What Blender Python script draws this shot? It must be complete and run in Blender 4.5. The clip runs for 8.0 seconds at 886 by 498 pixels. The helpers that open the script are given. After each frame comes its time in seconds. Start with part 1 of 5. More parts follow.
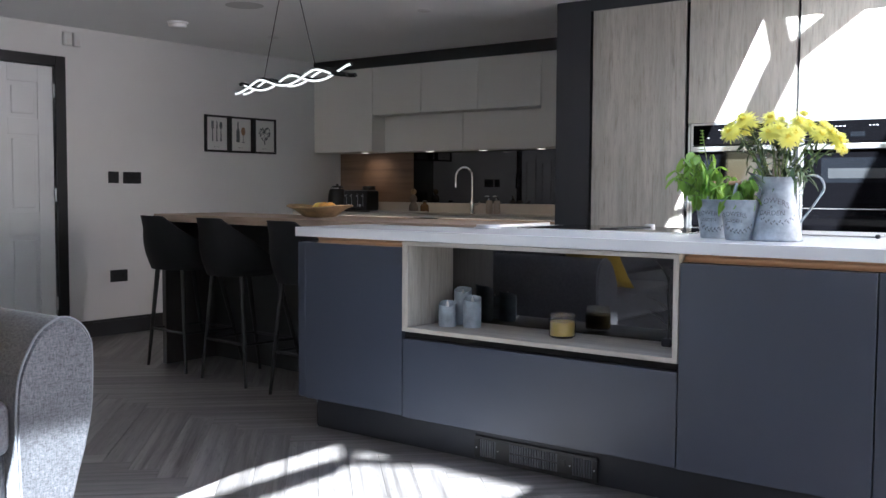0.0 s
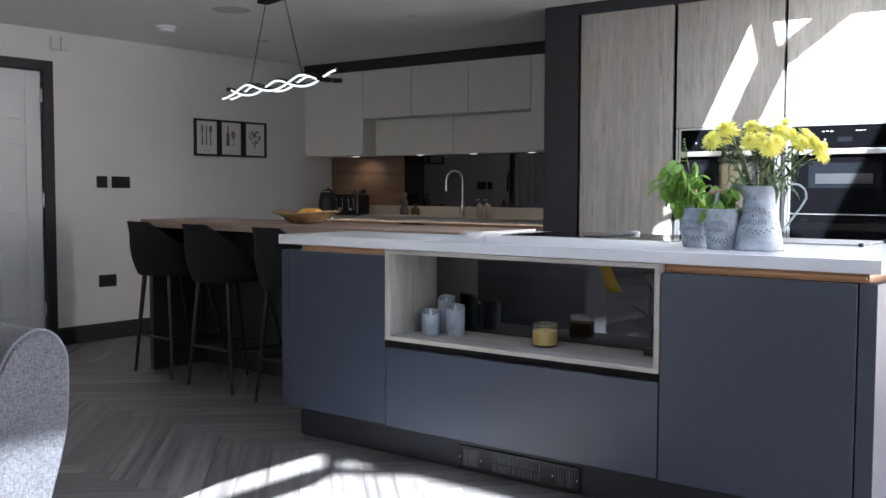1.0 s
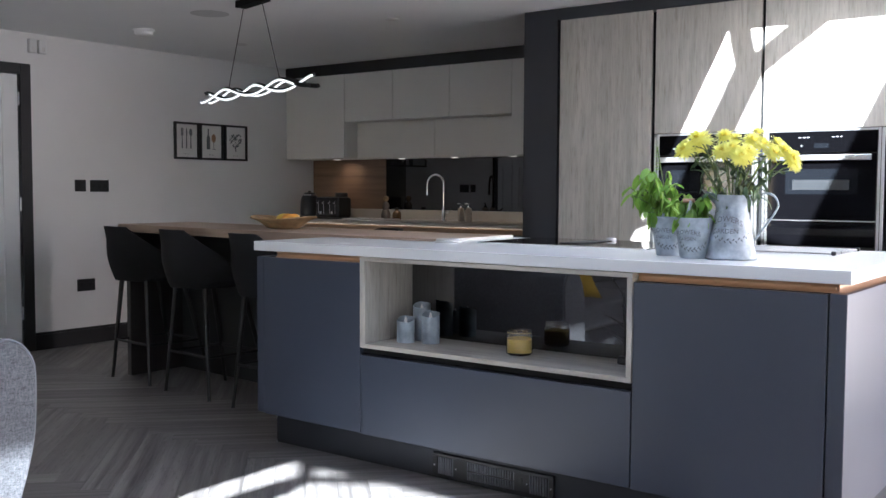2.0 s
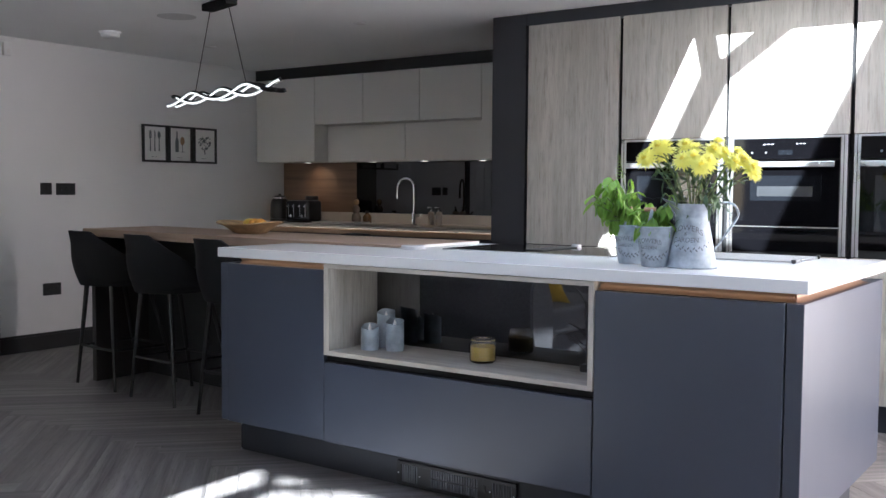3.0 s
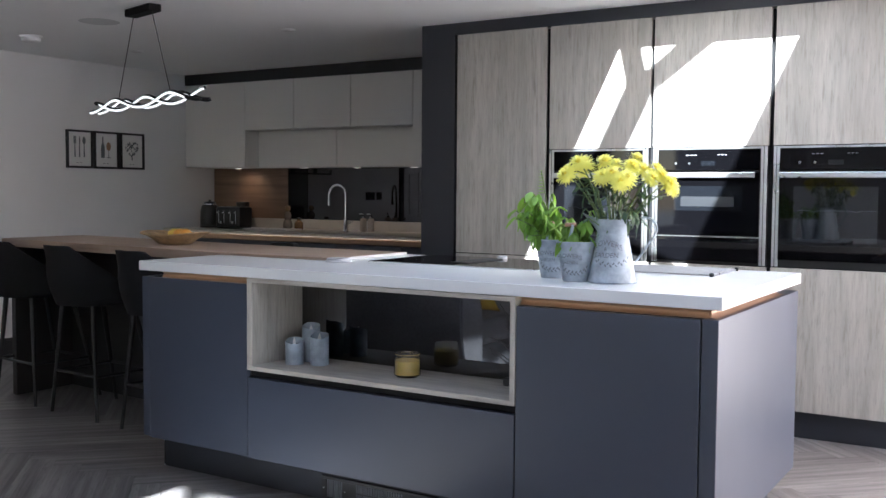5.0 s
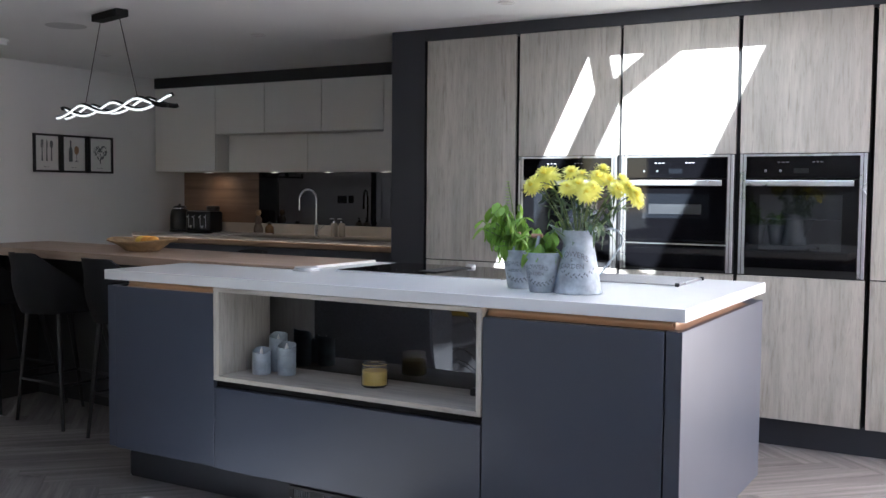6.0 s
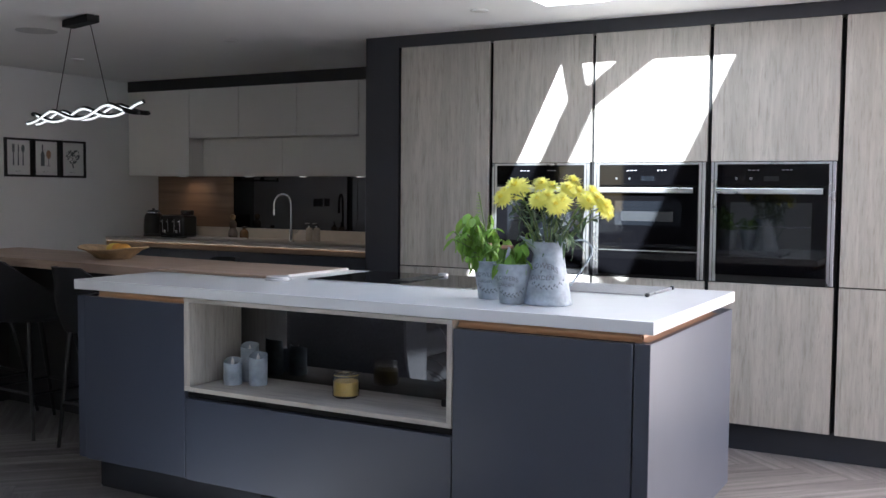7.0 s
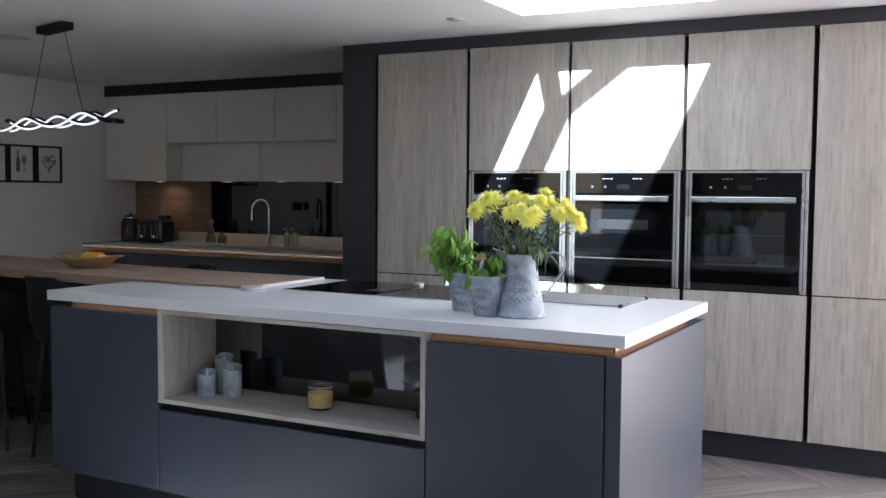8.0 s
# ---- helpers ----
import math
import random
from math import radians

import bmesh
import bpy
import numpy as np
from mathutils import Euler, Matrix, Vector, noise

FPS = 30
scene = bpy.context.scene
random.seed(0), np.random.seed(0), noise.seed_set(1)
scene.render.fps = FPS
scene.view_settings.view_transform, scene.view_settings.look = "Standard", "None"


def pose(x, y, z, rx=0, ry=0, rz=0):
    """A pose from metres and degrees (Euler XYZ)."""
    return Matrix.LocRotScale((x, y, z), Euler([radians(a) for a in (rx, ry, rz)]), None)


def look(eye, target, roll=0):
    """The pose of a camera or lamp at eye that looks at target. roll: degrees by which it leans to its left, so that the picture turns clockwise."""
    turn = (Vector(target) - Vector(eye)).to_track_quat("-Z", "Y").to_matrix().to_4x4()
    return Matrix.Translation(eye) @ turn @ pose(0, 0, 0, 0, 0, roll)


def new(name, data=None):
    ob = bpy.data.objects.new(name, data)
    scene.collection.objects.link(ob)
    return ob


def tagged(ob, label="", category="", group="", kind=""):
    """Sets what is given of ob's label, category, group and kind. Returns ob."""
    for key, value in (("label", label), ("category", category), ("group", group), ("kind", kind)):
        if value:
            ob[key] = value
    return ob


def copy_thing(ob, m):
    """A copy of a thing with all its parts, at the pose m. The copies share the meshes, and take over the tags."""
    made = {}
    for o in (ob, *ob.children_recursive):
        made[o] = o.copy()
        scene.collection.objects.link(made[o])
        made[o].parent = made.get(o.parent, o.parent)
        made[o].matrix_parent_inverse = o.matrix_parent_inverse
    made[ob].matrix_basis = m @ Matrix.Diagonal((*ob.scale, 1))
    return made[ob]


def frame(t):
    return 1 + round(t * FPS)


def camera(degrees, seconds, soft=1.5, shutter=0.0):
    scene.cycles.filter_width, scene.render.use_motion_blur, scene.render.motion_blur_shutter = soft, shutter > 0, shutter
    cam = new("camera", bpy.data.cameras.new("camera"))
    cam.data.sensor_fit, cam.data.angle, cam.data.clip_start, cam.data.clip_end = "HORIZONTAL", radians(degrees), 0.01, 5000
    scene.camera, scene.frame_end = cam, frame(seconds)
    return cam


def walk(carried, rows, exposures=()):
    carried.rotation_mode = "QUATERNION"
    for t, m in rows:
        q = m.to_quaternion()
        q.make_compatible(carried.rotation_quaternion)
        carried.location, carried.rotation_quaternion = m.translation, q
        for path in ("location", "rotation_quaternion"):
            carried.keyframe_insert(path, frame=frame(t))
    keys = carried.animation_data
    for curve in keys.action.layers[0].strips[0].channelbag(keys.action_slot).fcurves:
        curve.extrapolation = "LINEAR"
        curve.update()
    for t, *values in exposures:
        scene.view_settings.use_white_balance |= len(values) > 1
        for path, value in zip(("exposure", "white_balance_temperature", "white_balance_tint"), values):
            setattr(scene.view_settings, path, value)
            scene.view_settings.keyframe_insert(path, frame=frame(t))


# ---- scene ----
cam = camera(48.8, 8.0)
PATH = [
    (0, (0.092, -0.177, 1.061), (-1.126, 1.405, 0.941), 0.3),
    (0.5, (0.109, -0.148, 1.077), (-1.109, 1.433, 0.956), 0.2),
    (1, (0.126, -0.122, 1.094), (-1.089, 1.462, 0.973), 0.2),
    (1.5, (0.14, -0.102, 1.108), (-1.068, 1.489, 0.987), 0.2),
    (3, (0.189, -0.049, 1.147), (-0.966, 1.58, 1.028), 0.4),
    (3.5, (0.2, -0.039, 1.159), (-0.929, 1.607, 1.04), 0.4),
    (4, (0.209, -0.027, 1.167), (-0.892, 1.638, 1.051), 0.5),
    (4.5, (0.219, -0.017, 1.181), (-0.857, 1.665, 1.064), 0.4),
    (6, (0.252, 0.006, 1.234), (-0.755, 1.73, 1.117), 0.5),
    (6.5, (0.262, 0.014, 1.252), (-0.726, 1.749, 1.135), 0.4),
    (7, (0.276, 0.019, 1.275), (-0.693, 1.764, 1.157), 0.5),
    (7.5, (0.286, 0.025, 1.293), (-0.667, 1.779, 1.177), 0.5),
    (8, (0.302, 0.03, 1.318), (-0.635, 1.793, 1.2), 0.5),
]
EXPOSURES = [(0.0, 3.22, 5580, 6), (3.0, 3.27, 5580, 6), (4.5, 3.24, 5580, 6), (8.0, 2.76, 5580, 6)]
walk(cam, [(t, look(eye, target, roll)) for t, eye, target, roll in PATH], EXPOSURES)

# ---------------------------------------------------------------- light
SUN_WAY = Vector((-0.475, 2.0, -1.0)).normalized()
SUN_FROM = -SUN_WAY
sun_elevation = math.asin(SUN_FROM.z)
sun_azimuth = math.atan2(SUN_FROM.x, SUN_FROM.y)

world = bpy.data.worlds.new("sky")
scene.world = world
world.use_nodes = True
wn = world.node_tree
wn.nodes.clear()
sky = wn.nodes.new("ShaderNodeTexSky")
sky.sky_type = "NISHITA"
sky.sun_disc = False
sky.sun_elevation = sun_elevation
sky.sun_rotation = sun_azimuth
sky_bg = wn.nodes.new("ShaderNodeBackground")
sky_bg.inputs["Strength"].default_value = 0.07
sky_out = wn.nodes.new("ShaderNodeOutputWorld")
wn.links.new(sky.outputs[0], sky_bg.inputs[0])
wn.links.new(sky_bg.outputs[0], sky_out.inputs[0])

sun_data = bpy.data.lights.new("sun", "SUN")
sun_data.energy = 5.0
sun_data.angle = radians(0.5)
sun_data.color = (1.0, 0.97, 0.93)
sun = new("sun", sun_data)
sun.matrix_world = look((6, -20, 12), Vector((6, -20, 12)) + SUN_WAY)

# area lamp added in the unseen opening beside the tall units, standing in for daylight
fill_light = bpy.data.lights.new("opening_fill_light", "AREA")
fill_light.shape, fill_light.size, fill_light.size_y = "RECTANGLE", 2.0, 1.9
fill_light.energy = 36
# pink tint chosen for the sheen on the island's end panel
fill_light.color = (1.0, 0.80, 0.73)
glow = new("opening_fill_light", fill_light)
glow.matrix_world = look((1.7, 4.94, 1.08), (1.7, 0, 1.08))


# ---------------------------------------------------------------- materials
def specular(m, level):
    """Sets how strongly a coat mirrors."""
    m.node_tree.nodes["Principled BSDF"].inputs["Specular IOR Level"].default_value = level
    return m


def links(nt, a, b):
    nt.links.new(a, b)


def shader(name, rough=0.5, metal=0.0, colour=(0.5, 0.5, 0.5)):
    m = bpy.data.materials.new(name)
    m.use_nodes = True
    b = m.node_tree.nodes["Principled BSDF"]
    b.inputs["Base Color"].default_value = (*colour, 1)
    b.inputs["Roughness"].default_value = rough
    b.inputs["Metallic"].default_value = metal
    return m, m.node_tree, b


def coords(nt, scale, per_object=True):
    """Object coordinates, scaled, shifted by the object's random number."""
    tc = nt.nodes.new("ShaderNodeTexCoord")
    mp = nt.nodes.new("ShaderNodeMapping")
    mp.inputs["Scale"].default_value = scale
    links(nt, tc.outputs["Object"], mp.inputs["Vector"])
    if per_object:
        oi = nt.nodes.new("ShaderNodeObjectInfo")
        ml = nt.nodes.new("ShaderNodeMath")
        ml.operation = "MULTIPLY"
        ml.inputs[1].default_value = 37.0
        links(nt, oi.outputs["Random"], ml.inputs[0])
        links(nt, ml.outputs[0], mp.inputs["Location"])
    return mp.outputs["Vector"]


def noise_tex(nt, vec, scale, detail=4.0, rough=0.55):
    n = nt.nodes.new("ShaderNodeTexNoise")
    n.inputs["Scale"].default_value = scale
    n.inputs["Detail"].default_value = detail
    n.inputs["Roughness"].default_value = rough
    links(nt, vec, n.inputs["Vector"])
    return n.outputs["Fac"]


def ramp(nt, fac, stops):
    r = nt.nodes.new("ShaderNodeValToRGB")
    els = r.color_ramp.elements
    while len(els) < len(stops):
        els.new(0.5)
    for e, (p, c) in zip(els, stops):
        e.position, e.color = p, (*c, 1)
    links(nt, fac, r.inputs["Fac"])
    return r.outputs["Color"]


def mix(nt, a, b, fac, mode="MIX"):
    m = nt.nodes.new("ShaderNodeMix")
    m.data_type, m.blend_type = "RGBA", mode
    if isinstance(fac, float):
        m.inputs["Factor"].default_value = fac
    else:
        links(nt, fac, m.inputs["Factor"])
    for sock, v in ((m.inputs[6], a), (m.inputs[7], b)):
        if isinstance(v, tuple):
            sock.default_value = (*v, 1)
        else:
            links(nt, v, sock)
    return m.outputs[2]


def bump(nt, b, fac, strength, distance=0.002):
    n = nt.nodes.new("ShaderNodeBump")
    n.inputs["Strength"].default_value = strength
    n.inputs["Distance"].default_value = distance
    links(nt, fac, n.inputs["Height"])
    links(nt, n.outputs["Normal"], b.inputs["Normal"])


def rough_range(nt, b, fac, lo, hi):
    r = nt.nodes.new("ShaderNodeMapRange")
    r.inputs["To Min"].default_value, r.inputs["To Max"].default_value = lo, hi
    links(nt, fac, r.inputs["Value"])
    links(nt, r.outputs[0], b.inputs["Roughness"])


def painted(name, colour, rough=0.5, vary=0.06, scale=3.0, grain=60.0, relief=0.08, metal=0.0, spread=0.05):
    """A coat of paint or plain stuff: two scales of faint variation and fine relief."""
    m, nt, b = shader(name, rough, metal, colour)
    v = coords(nt, (1, 1, 1))
    big = noise_tex(nt, v, scale, 3)
    fine = noise_tex(nt, v, grain, 4)
    dark = tuple(c * (1 - 1.6 * vary) for c in colour)
    lite = tuple(min(1, c * (1 + vary)) for c in colour)
    c1 = ramp(nt, big, [(0.3, dark), (0.7, lite)])
    c2 = mix(nt, c1, tuple(c * 0.9 for c in colour), 0.25)
    links(nt, mix(nt, c1, c2, fine), b.inputs["Base Color"])
    if rough > 0.1:
        rough_range(nt, b, big, max(0.02, rough - spread), min(1, rough + spread * 1.2))
    if relief:
        bump(nt, b, fine, relief, 0.001)
    return m


def woodgrain(name, light, mid, dark, axis, rough=0.5, per_plank=0.0, fine=1.0, knots=True, stretch=1.1, flecks=0.0):
    """Wood or wood-print, with the grain along axis (0, 1, 2)."""
    m, nt, b = shader(name, rough)
    s = [26.0 * fine] * 3
    s[axis] = stretch * fine
    v = coords(nt, tuple(s))
    grain = noise_tex(nt, v, 1.0, 7, 0.62)
    s2 = [5.0 * fine] * 3
    s2[axis] = 0.7
    cloud = noise_tex(nt, coords(nt, tuple(s2)), 1.0, 3)
    c = ramp(nt, grain, [(0.30, dark), (0.44, mid), (0.62, light)])
    c = mix(nt, c, tuple(x * 0.82 for x in mid), ramp(nt, cloud, [(0.40, (0, 0, 0)), (0.72, (0.75, 0.75, 0.75))]))
    if knots:
        s3 = [9.0 * fine] * 3
        s3[axis] = 1.6
        k = noise_tex(nt, coords(nt, tuple(s3)), 1.3, 5, 0.7)
        c = mix(nt, c, tuple(x * 0.62 for x in dark), ramp(nt, k, [(0.64, (0, 0, 0)), (0.78, (0.8, 0.8, 0.8))]))
    if flecks:
        s4 = [110.0] * 3
        s4[axis] = 13.0
        f = noise_tex(nt, coords(nt, tuple(s4)), 1.0, 4, 0.6)
        c = mix(nt, c, tuple(x * 0.75 for x in dark), ramp(nt, f, [(0.56, (0, 0, 0)), (0.70, (flecks,) * 3)]))
        s5 = [40.0] * 3
        s5[axis] = 3.0
        f = noise_tex(nt, coords(nt, tuple(s5)), 1.0, 4, 0.6)
        c = mix(nt, c, tuple(min(1, x * 1.12) for x in light), ramp(nt, f, [(0.55, (0, 0, 0)), (0.72, (flecks,) * 3)]))
    if per_plank:
        oi = nt.nodes.new("ShaderNodeObjectInfo")
        geo = nt.nodes.new("ShaderNodeNewGeometry")
        ad = nt.nodes.new("ShaderNodeMath")
        ad.operation = "ADD"
        links(nt, oi.outputs["Random"], ad.inputs[0])
        links(nt, geo.outputs["Random Per Island"], ad.inputs[1])
        fr = nt.nodes.new("ShaderNodeMath")
        fr.operation = "FRACT"
        links(nt, ad.outputs[0], fr.inputs[0])
        tone = ramp(nt, fr.outputs[0], [(0.0, (1 - per_plank,) * 3), (1.0, (1 + per_plank * 0.6,) * 3)])
        c = mix(nt, c, tone, 1.0, "MULTIPLY")
    links(nt, c, b.inputs["Base Color"])
    rough_range(nt, b, grain, rough - 0.06, rough + 0.1)
    bump(nt, b, grain, 0.15, 0.001)
    return m


def fabric(name, a, c, scale=420.0, sheen=0.25):
    m, nt, b = shader(name, 0.95)
    v = coords(nt, (1, 1, 1))
    weave = noise_tex(nt, coords(nt, (1, 1, 4)), scale * 0.45, 3, 0.7)
    weave2 = noise_tex(nt, coords(nt, (4, 3, 1)), scale * 0.4, 3, 0.7)
    both = mix(nt, weave, weave2, 0.5)
    col = ramp(nt, both, [(0.36, a), (0.62, c)])
    worn = noise_tex(nt, v, 5.0, 3)
    col = mix(nt, col, tuple(x * 0.8 for x in a), ramp(nt, worn, [(0.45, (0, 0, 0)), (0.8, (0.5, 0.5, 0.5))]))
    links(nt, col, b.inputs["Base Color"])
    b.inputs["Sheen Weight"].default_value = sheen
    bump(nt, b, both, 0.5, 0.0015)
    return m


def glowing(name, colour, strength):
    m, nt, b = shader(name, 0.4, 0, (0.9, 0.9, 0.9))
    b.inputs["Emission Color"].default_value = (*colour, 1)
    b.inputs["Emission Strength"].default_value = strength
    return m


def glassy(name, colour=(1, 1, 1), rough=0.0):
    m, nt, b = shader(name, rough, 0, colour)
    b.inputs["Transmission Weight"].default_value = 1.0
    b.inputs["IOR"].default_value = 1.45
    return m


def leafy(m, colour, share):
    """Lets some light through a petal or leaf."""
    nt = m.node_tree
    b = nt.nodes["Principled BSDF"]
    t = nt.nodes.new("ShaderNodeBsdfTranslucent")
    t.inputs["Color"].default_value = (*colour, 1)
    x = nt.nodes.new("ShaderNodeMixShader")
    x.inputs[0].default_value = share
    links(nt, b.outputs[0], x.inputs[1])
    links(nt, t.outputs[0], x.inputs[2])
    links(nt, x.outputs[0], nt.nodes["Material Output"].inputs[0])
    return m


WALL = painted("white_wall_paint", (0.76, 0.75, 0.74), 0.7, 0.03, 1.2, 90, 0.12)
CHARCOAL = painted("charcoal_wall_paint", (0.06, 0.062, 0.068), 0.7, 0.05, 1.2, 90, 0.12)
CEIL = painted("ceiling_paint", (0.88, 0.88, 0.87), 0.8, 0.02, 1.0, 90, 0.08)
BLACKWOOD = painted("black_satin_paint", (0.018, 0.018, 0.020), 0.45, 0.1)
DOORWHITE = painted("white_satin_paint", (0.78, 0.79, 0.80), 0.4, 0.03, 2.0, 80, 0.06)
LACQUER = specular(painted("anthracite_matt_lacquer", (0.047, 0.055, 0.079), 0.34, 0.04, 1.5, 300, 0.02), 0.75)
DARKLAC = painted("dark_anthracite_panel", (0.030, 0.031, 0.038), 0.45, 0.05, 1.5, 300, 0.02)
GREIGE = painted("greige_lacquer", (0.72, 0.70, 0.665), 0.42, 0.02, 1.5, 200, 0.02)
QUARTZ = painted("white_quartz", (0.745, 0.758, 0.768), 0.24, 0.006, 9.0, 320, 0.0, spread=0.004)
LEGGREY = painted("dark_grey_laminate", (0.06, 0.055, 0.052), 0.5, 0.05)
STONE = painted("pale_sink_worktop", (0.50, 0.47, 0.43), 0.35, 0.06, 8.0, 200, 0.02)
OAK = woodgrain("pale_grey_oak", (0.520, 0.488, 0.434), (0.440, 0.410, 0.360), (0.300, 0.270, 0.230), 2, 0.55, fine=2.1, stretch=2.6, flecks=0.40)
OAKX = woodgrain("pale_grey_oak_lengthwise", (0.520, 0.488, 0.434), (0.440, 0.410, 0.360), (0.300, 0.270, 0.230), 0, 0.55, fine=2.1, stretch=2.6, flecks=0.40)
BARWOOD = woodgrain("breakfast_bar_oak", (0.44, 0.33, 0.255), (0.36, 0.265, 0.20), (0.24, 0.17, 0.125), 0, 0.5)
SPLASHWOOD = woodgrain("brown_splashback_wood", (0.24, 0.155, 0.105), (0.19, 0.12, 0.08), (0.12, 0.075, 0.05), 0, 0.45, knots=False)
PLANK = woodgrain("grey_floor_plank", (0.33, 0.308, 0.298), (0.205, 0.190, 0.183), (0.085, 0.078, 0.075), 0, 0.40, per_plank=0.22, fine=1.2, stretch=0.9, flecks=0.45)
# black in place of shade inside gaps, slots and the heater grille
BLACKMATT = painted("recess_shade_black", (0.006, 0.006, 0.007), 0.9)
SATIN = painted("satin_steel", (0.60, 0.61, 0.63), 0.66, 0.04, 5, 300, 0.03, metal=0.8)
RODSTEEL = painted("dull_rod_steel", (0.34, 0.33, 0.33), 0.45, 0.04, 5, 300, 0.03, metal=0.7)
RAILGLOW = glowing("warm_led_strip", (1.0, 0.76, 0.52), 0.3)
PLINTH = painted("near_black_plinth", (0.025, 0.027, 0.035), 0.45, 0.06)
GROUT = painted("floor_underlay", (0.10, 0.094, 0.09), 0.8)
COPPER = painted("copper_rail", (0.42, 0.29, 0.20), 0.45, 0.05, 4, 120, 0.02, metal=0.6)
STEEL = painted("brushed_steel", (0.62, 0.63, 0.65), 0.28, 0.04, 5, 300, 0.03, metal=1.0)
CHROME = painted("chrome", (0.78, 0.78, 0.79), 0.08, 0.01, 5, 200, 0.0, metal=1.0)
BLACKGLASS = specular(painted("black_oven_glass", (0.0022, 0.0022, 0.0028), 0.04, 0.02, 3, 60, 0.0), 0.20)
OVENWINDOW = specular(painted("dark_oven_window", (0.006, 0.007, 0.009), 0.03, 0.02, 3, 60, 0.0), 0.6)
PANELPRINT = painted("grey_panel_print", (0.26, 0.26, 0.27), 0.6)
# grey of the oven shelf wire and of the painted bright band
OVENGREY = painted("dim_oven_grey", (0.022, 0.024, 0.027), 0.3, 0.15, 8, 120, 0.05)
SMOKE = painted("smoked_mirror", (0.145, 0.145, 0.15), 0.02, 0.01, 3, 60, 0.0, metal=1.0)
SMOKE2 = painted("smoked_splashback_mirror", (0.08, 0.08, 0.083), 0.02, 0.01, 3, 60, 0.0, metal=1.0)
BLACKMETAL = painted("black_metal", (0.014, 0.014, 0.015), 0.4, 0.1)
ROSEBLACK = specular(painted("dull_black_lamp_housing", (0.006, 0.006, 0.006), 0.7, 0.1), 0.2)
GRILLE = painted("speaker_grille", (0.60, 0.60, 0.59), 0.8, 0.04, 20, 400, 0.2)
SLATGREY = painted("dark_grey_heater_slat", (0.115, 0.122, 0.138), 0.35, 0.1)
BLACKPLASTIC = painted("black_plastic", (0.02, 0.02, 0.021), 0.3, 0.1)
BLACKFABRIC = fabric("charcoal_upholstery", (0.005, 0.005, 0.006), (0.010, 0.010, 0.012), sheen=0.0)
SOFA = fabric("grey_woven_sofa_cloth", (0.06, 0.063, 0.073), (0.21, 0.215, 0.235), 150)
PIPING = fabric("pale_piping", (0.18, 0.19, 0.21), (0.28, 0.29, 0.32), 500)
MUSTARD = fabric("mustard_cushion_cloth", (0.42, 0.27, 0.03), (0.55, 0.38, 0.06))
ZINC = painted("weathered_zinc", (0.38, 0.43, 0.48), 0.62, 0.24, 24, 110, 0.25, metal=0.15)
INK = painted("dark_grey_print", (0.13, 0.14, 0.15), 0.6)
LEAF = leafy(painted("basil_leaf", (0.20, 0.37, 0.06), 0.40, 0.28, 30, 120, 0.3), (0.36, 0.58, 0.07), 0.35)
LEAF2 = painted("dark_flower_leaf", (0.055, 0.105, 0.038), 0.5, 0.3, 30, 120, 0.2)
STALK = painted("green_stalk", (0.16, 0.22, 0.07), 0.5, 0.2, 20)
PETAL = leafy(painted("yellow_petal", (0.91, 0.90, 0.24), 0.55, 0.05, 40, 160, 0.1), (0.95, 0.90, 0.30), 0.4)
EYE_OF_FLOWER = painted("flower_heart", (0.82, 0.68, 0.08), 0.7, 0.2, 60, 160, 0.3)
SOIL = painted("potting_soil", (0.035, 0.025, 0.018), 0.95, 0.3, 30, 120, 0.8)
TERRACOTTA = painted("wooden_grip", (0.36, 0.22, 0.13), 0.6, 0.15, 30)
CANDLE = painted("grey_blue_wax", (0.37, 0.42, 0.47), 0.5, 0.2, 22, 160, 0.25)
FLAME = painted("white_plastic_flame", (0.85, 0.85, 0.82), 0.3)
YELLOWWAX = painted("yellow_wax", (0.72, 0.52, 0.12), 0.45, 0.06, 20)
GLASS = glassy("clear_glass")
PAPER = painted("print_paper", (0.72, 0.71, 0.69), 0.6, 0.03)
WHITEPLASTIC = painted("white_plastic", (0.75, 0.75, 0.74), 0.4, 0.03)
FRUIT = painted("orange_peel", (0.75, 0.36, 0.06), 0.5, 0.12, 30, 200, 0.3)
LEMON = painted("lemon_peel", (0.78, 0.58, 0.10), 0.5, 0.1, 30, 200, 0.3)
LED = glowing("lamp_diffuser", (1.0, 0.95, 0.88), 0.16)
SPOTGLOW = glowing("warm_spot_lens", (1.0, 0.82, 0.64), 0.2)
AMBER = painted("amber_bottle", (0.16, 0.09, 0.04), 0.15, 0.1)
SOAP = painted("pale_brown_soap_bottle", (0.50, 0.44, 0.37), 0.15, 0.08)
SMOKEGLASS = painted("smoky_bottle_glass", (0.17, 0.14, 0.12), 0.10, 0.15, 30)
PATIO = painted("paving", (0.42, 0.41, 0.39), 0.8, 0.15, 1.0, 30, 0.3)
WICKER = painted("pale_olive_wood", (0.36, 0.24, 0.125), 0.6, 0.3, 22, 140, 0.4)


# ---------------------------------------------------------------- mesh helpers
ORIGIN = {}


def thing(name, x, y, z, label="", category="", group="", kind=""):
    ob = new(name)
    ob.empty_display_size = 0.05
    ob.location = (x, y, z)
    ORIGIN[ob.name] = Vector((x, y, z))
    return tagged(ob, label, category, group, kind)


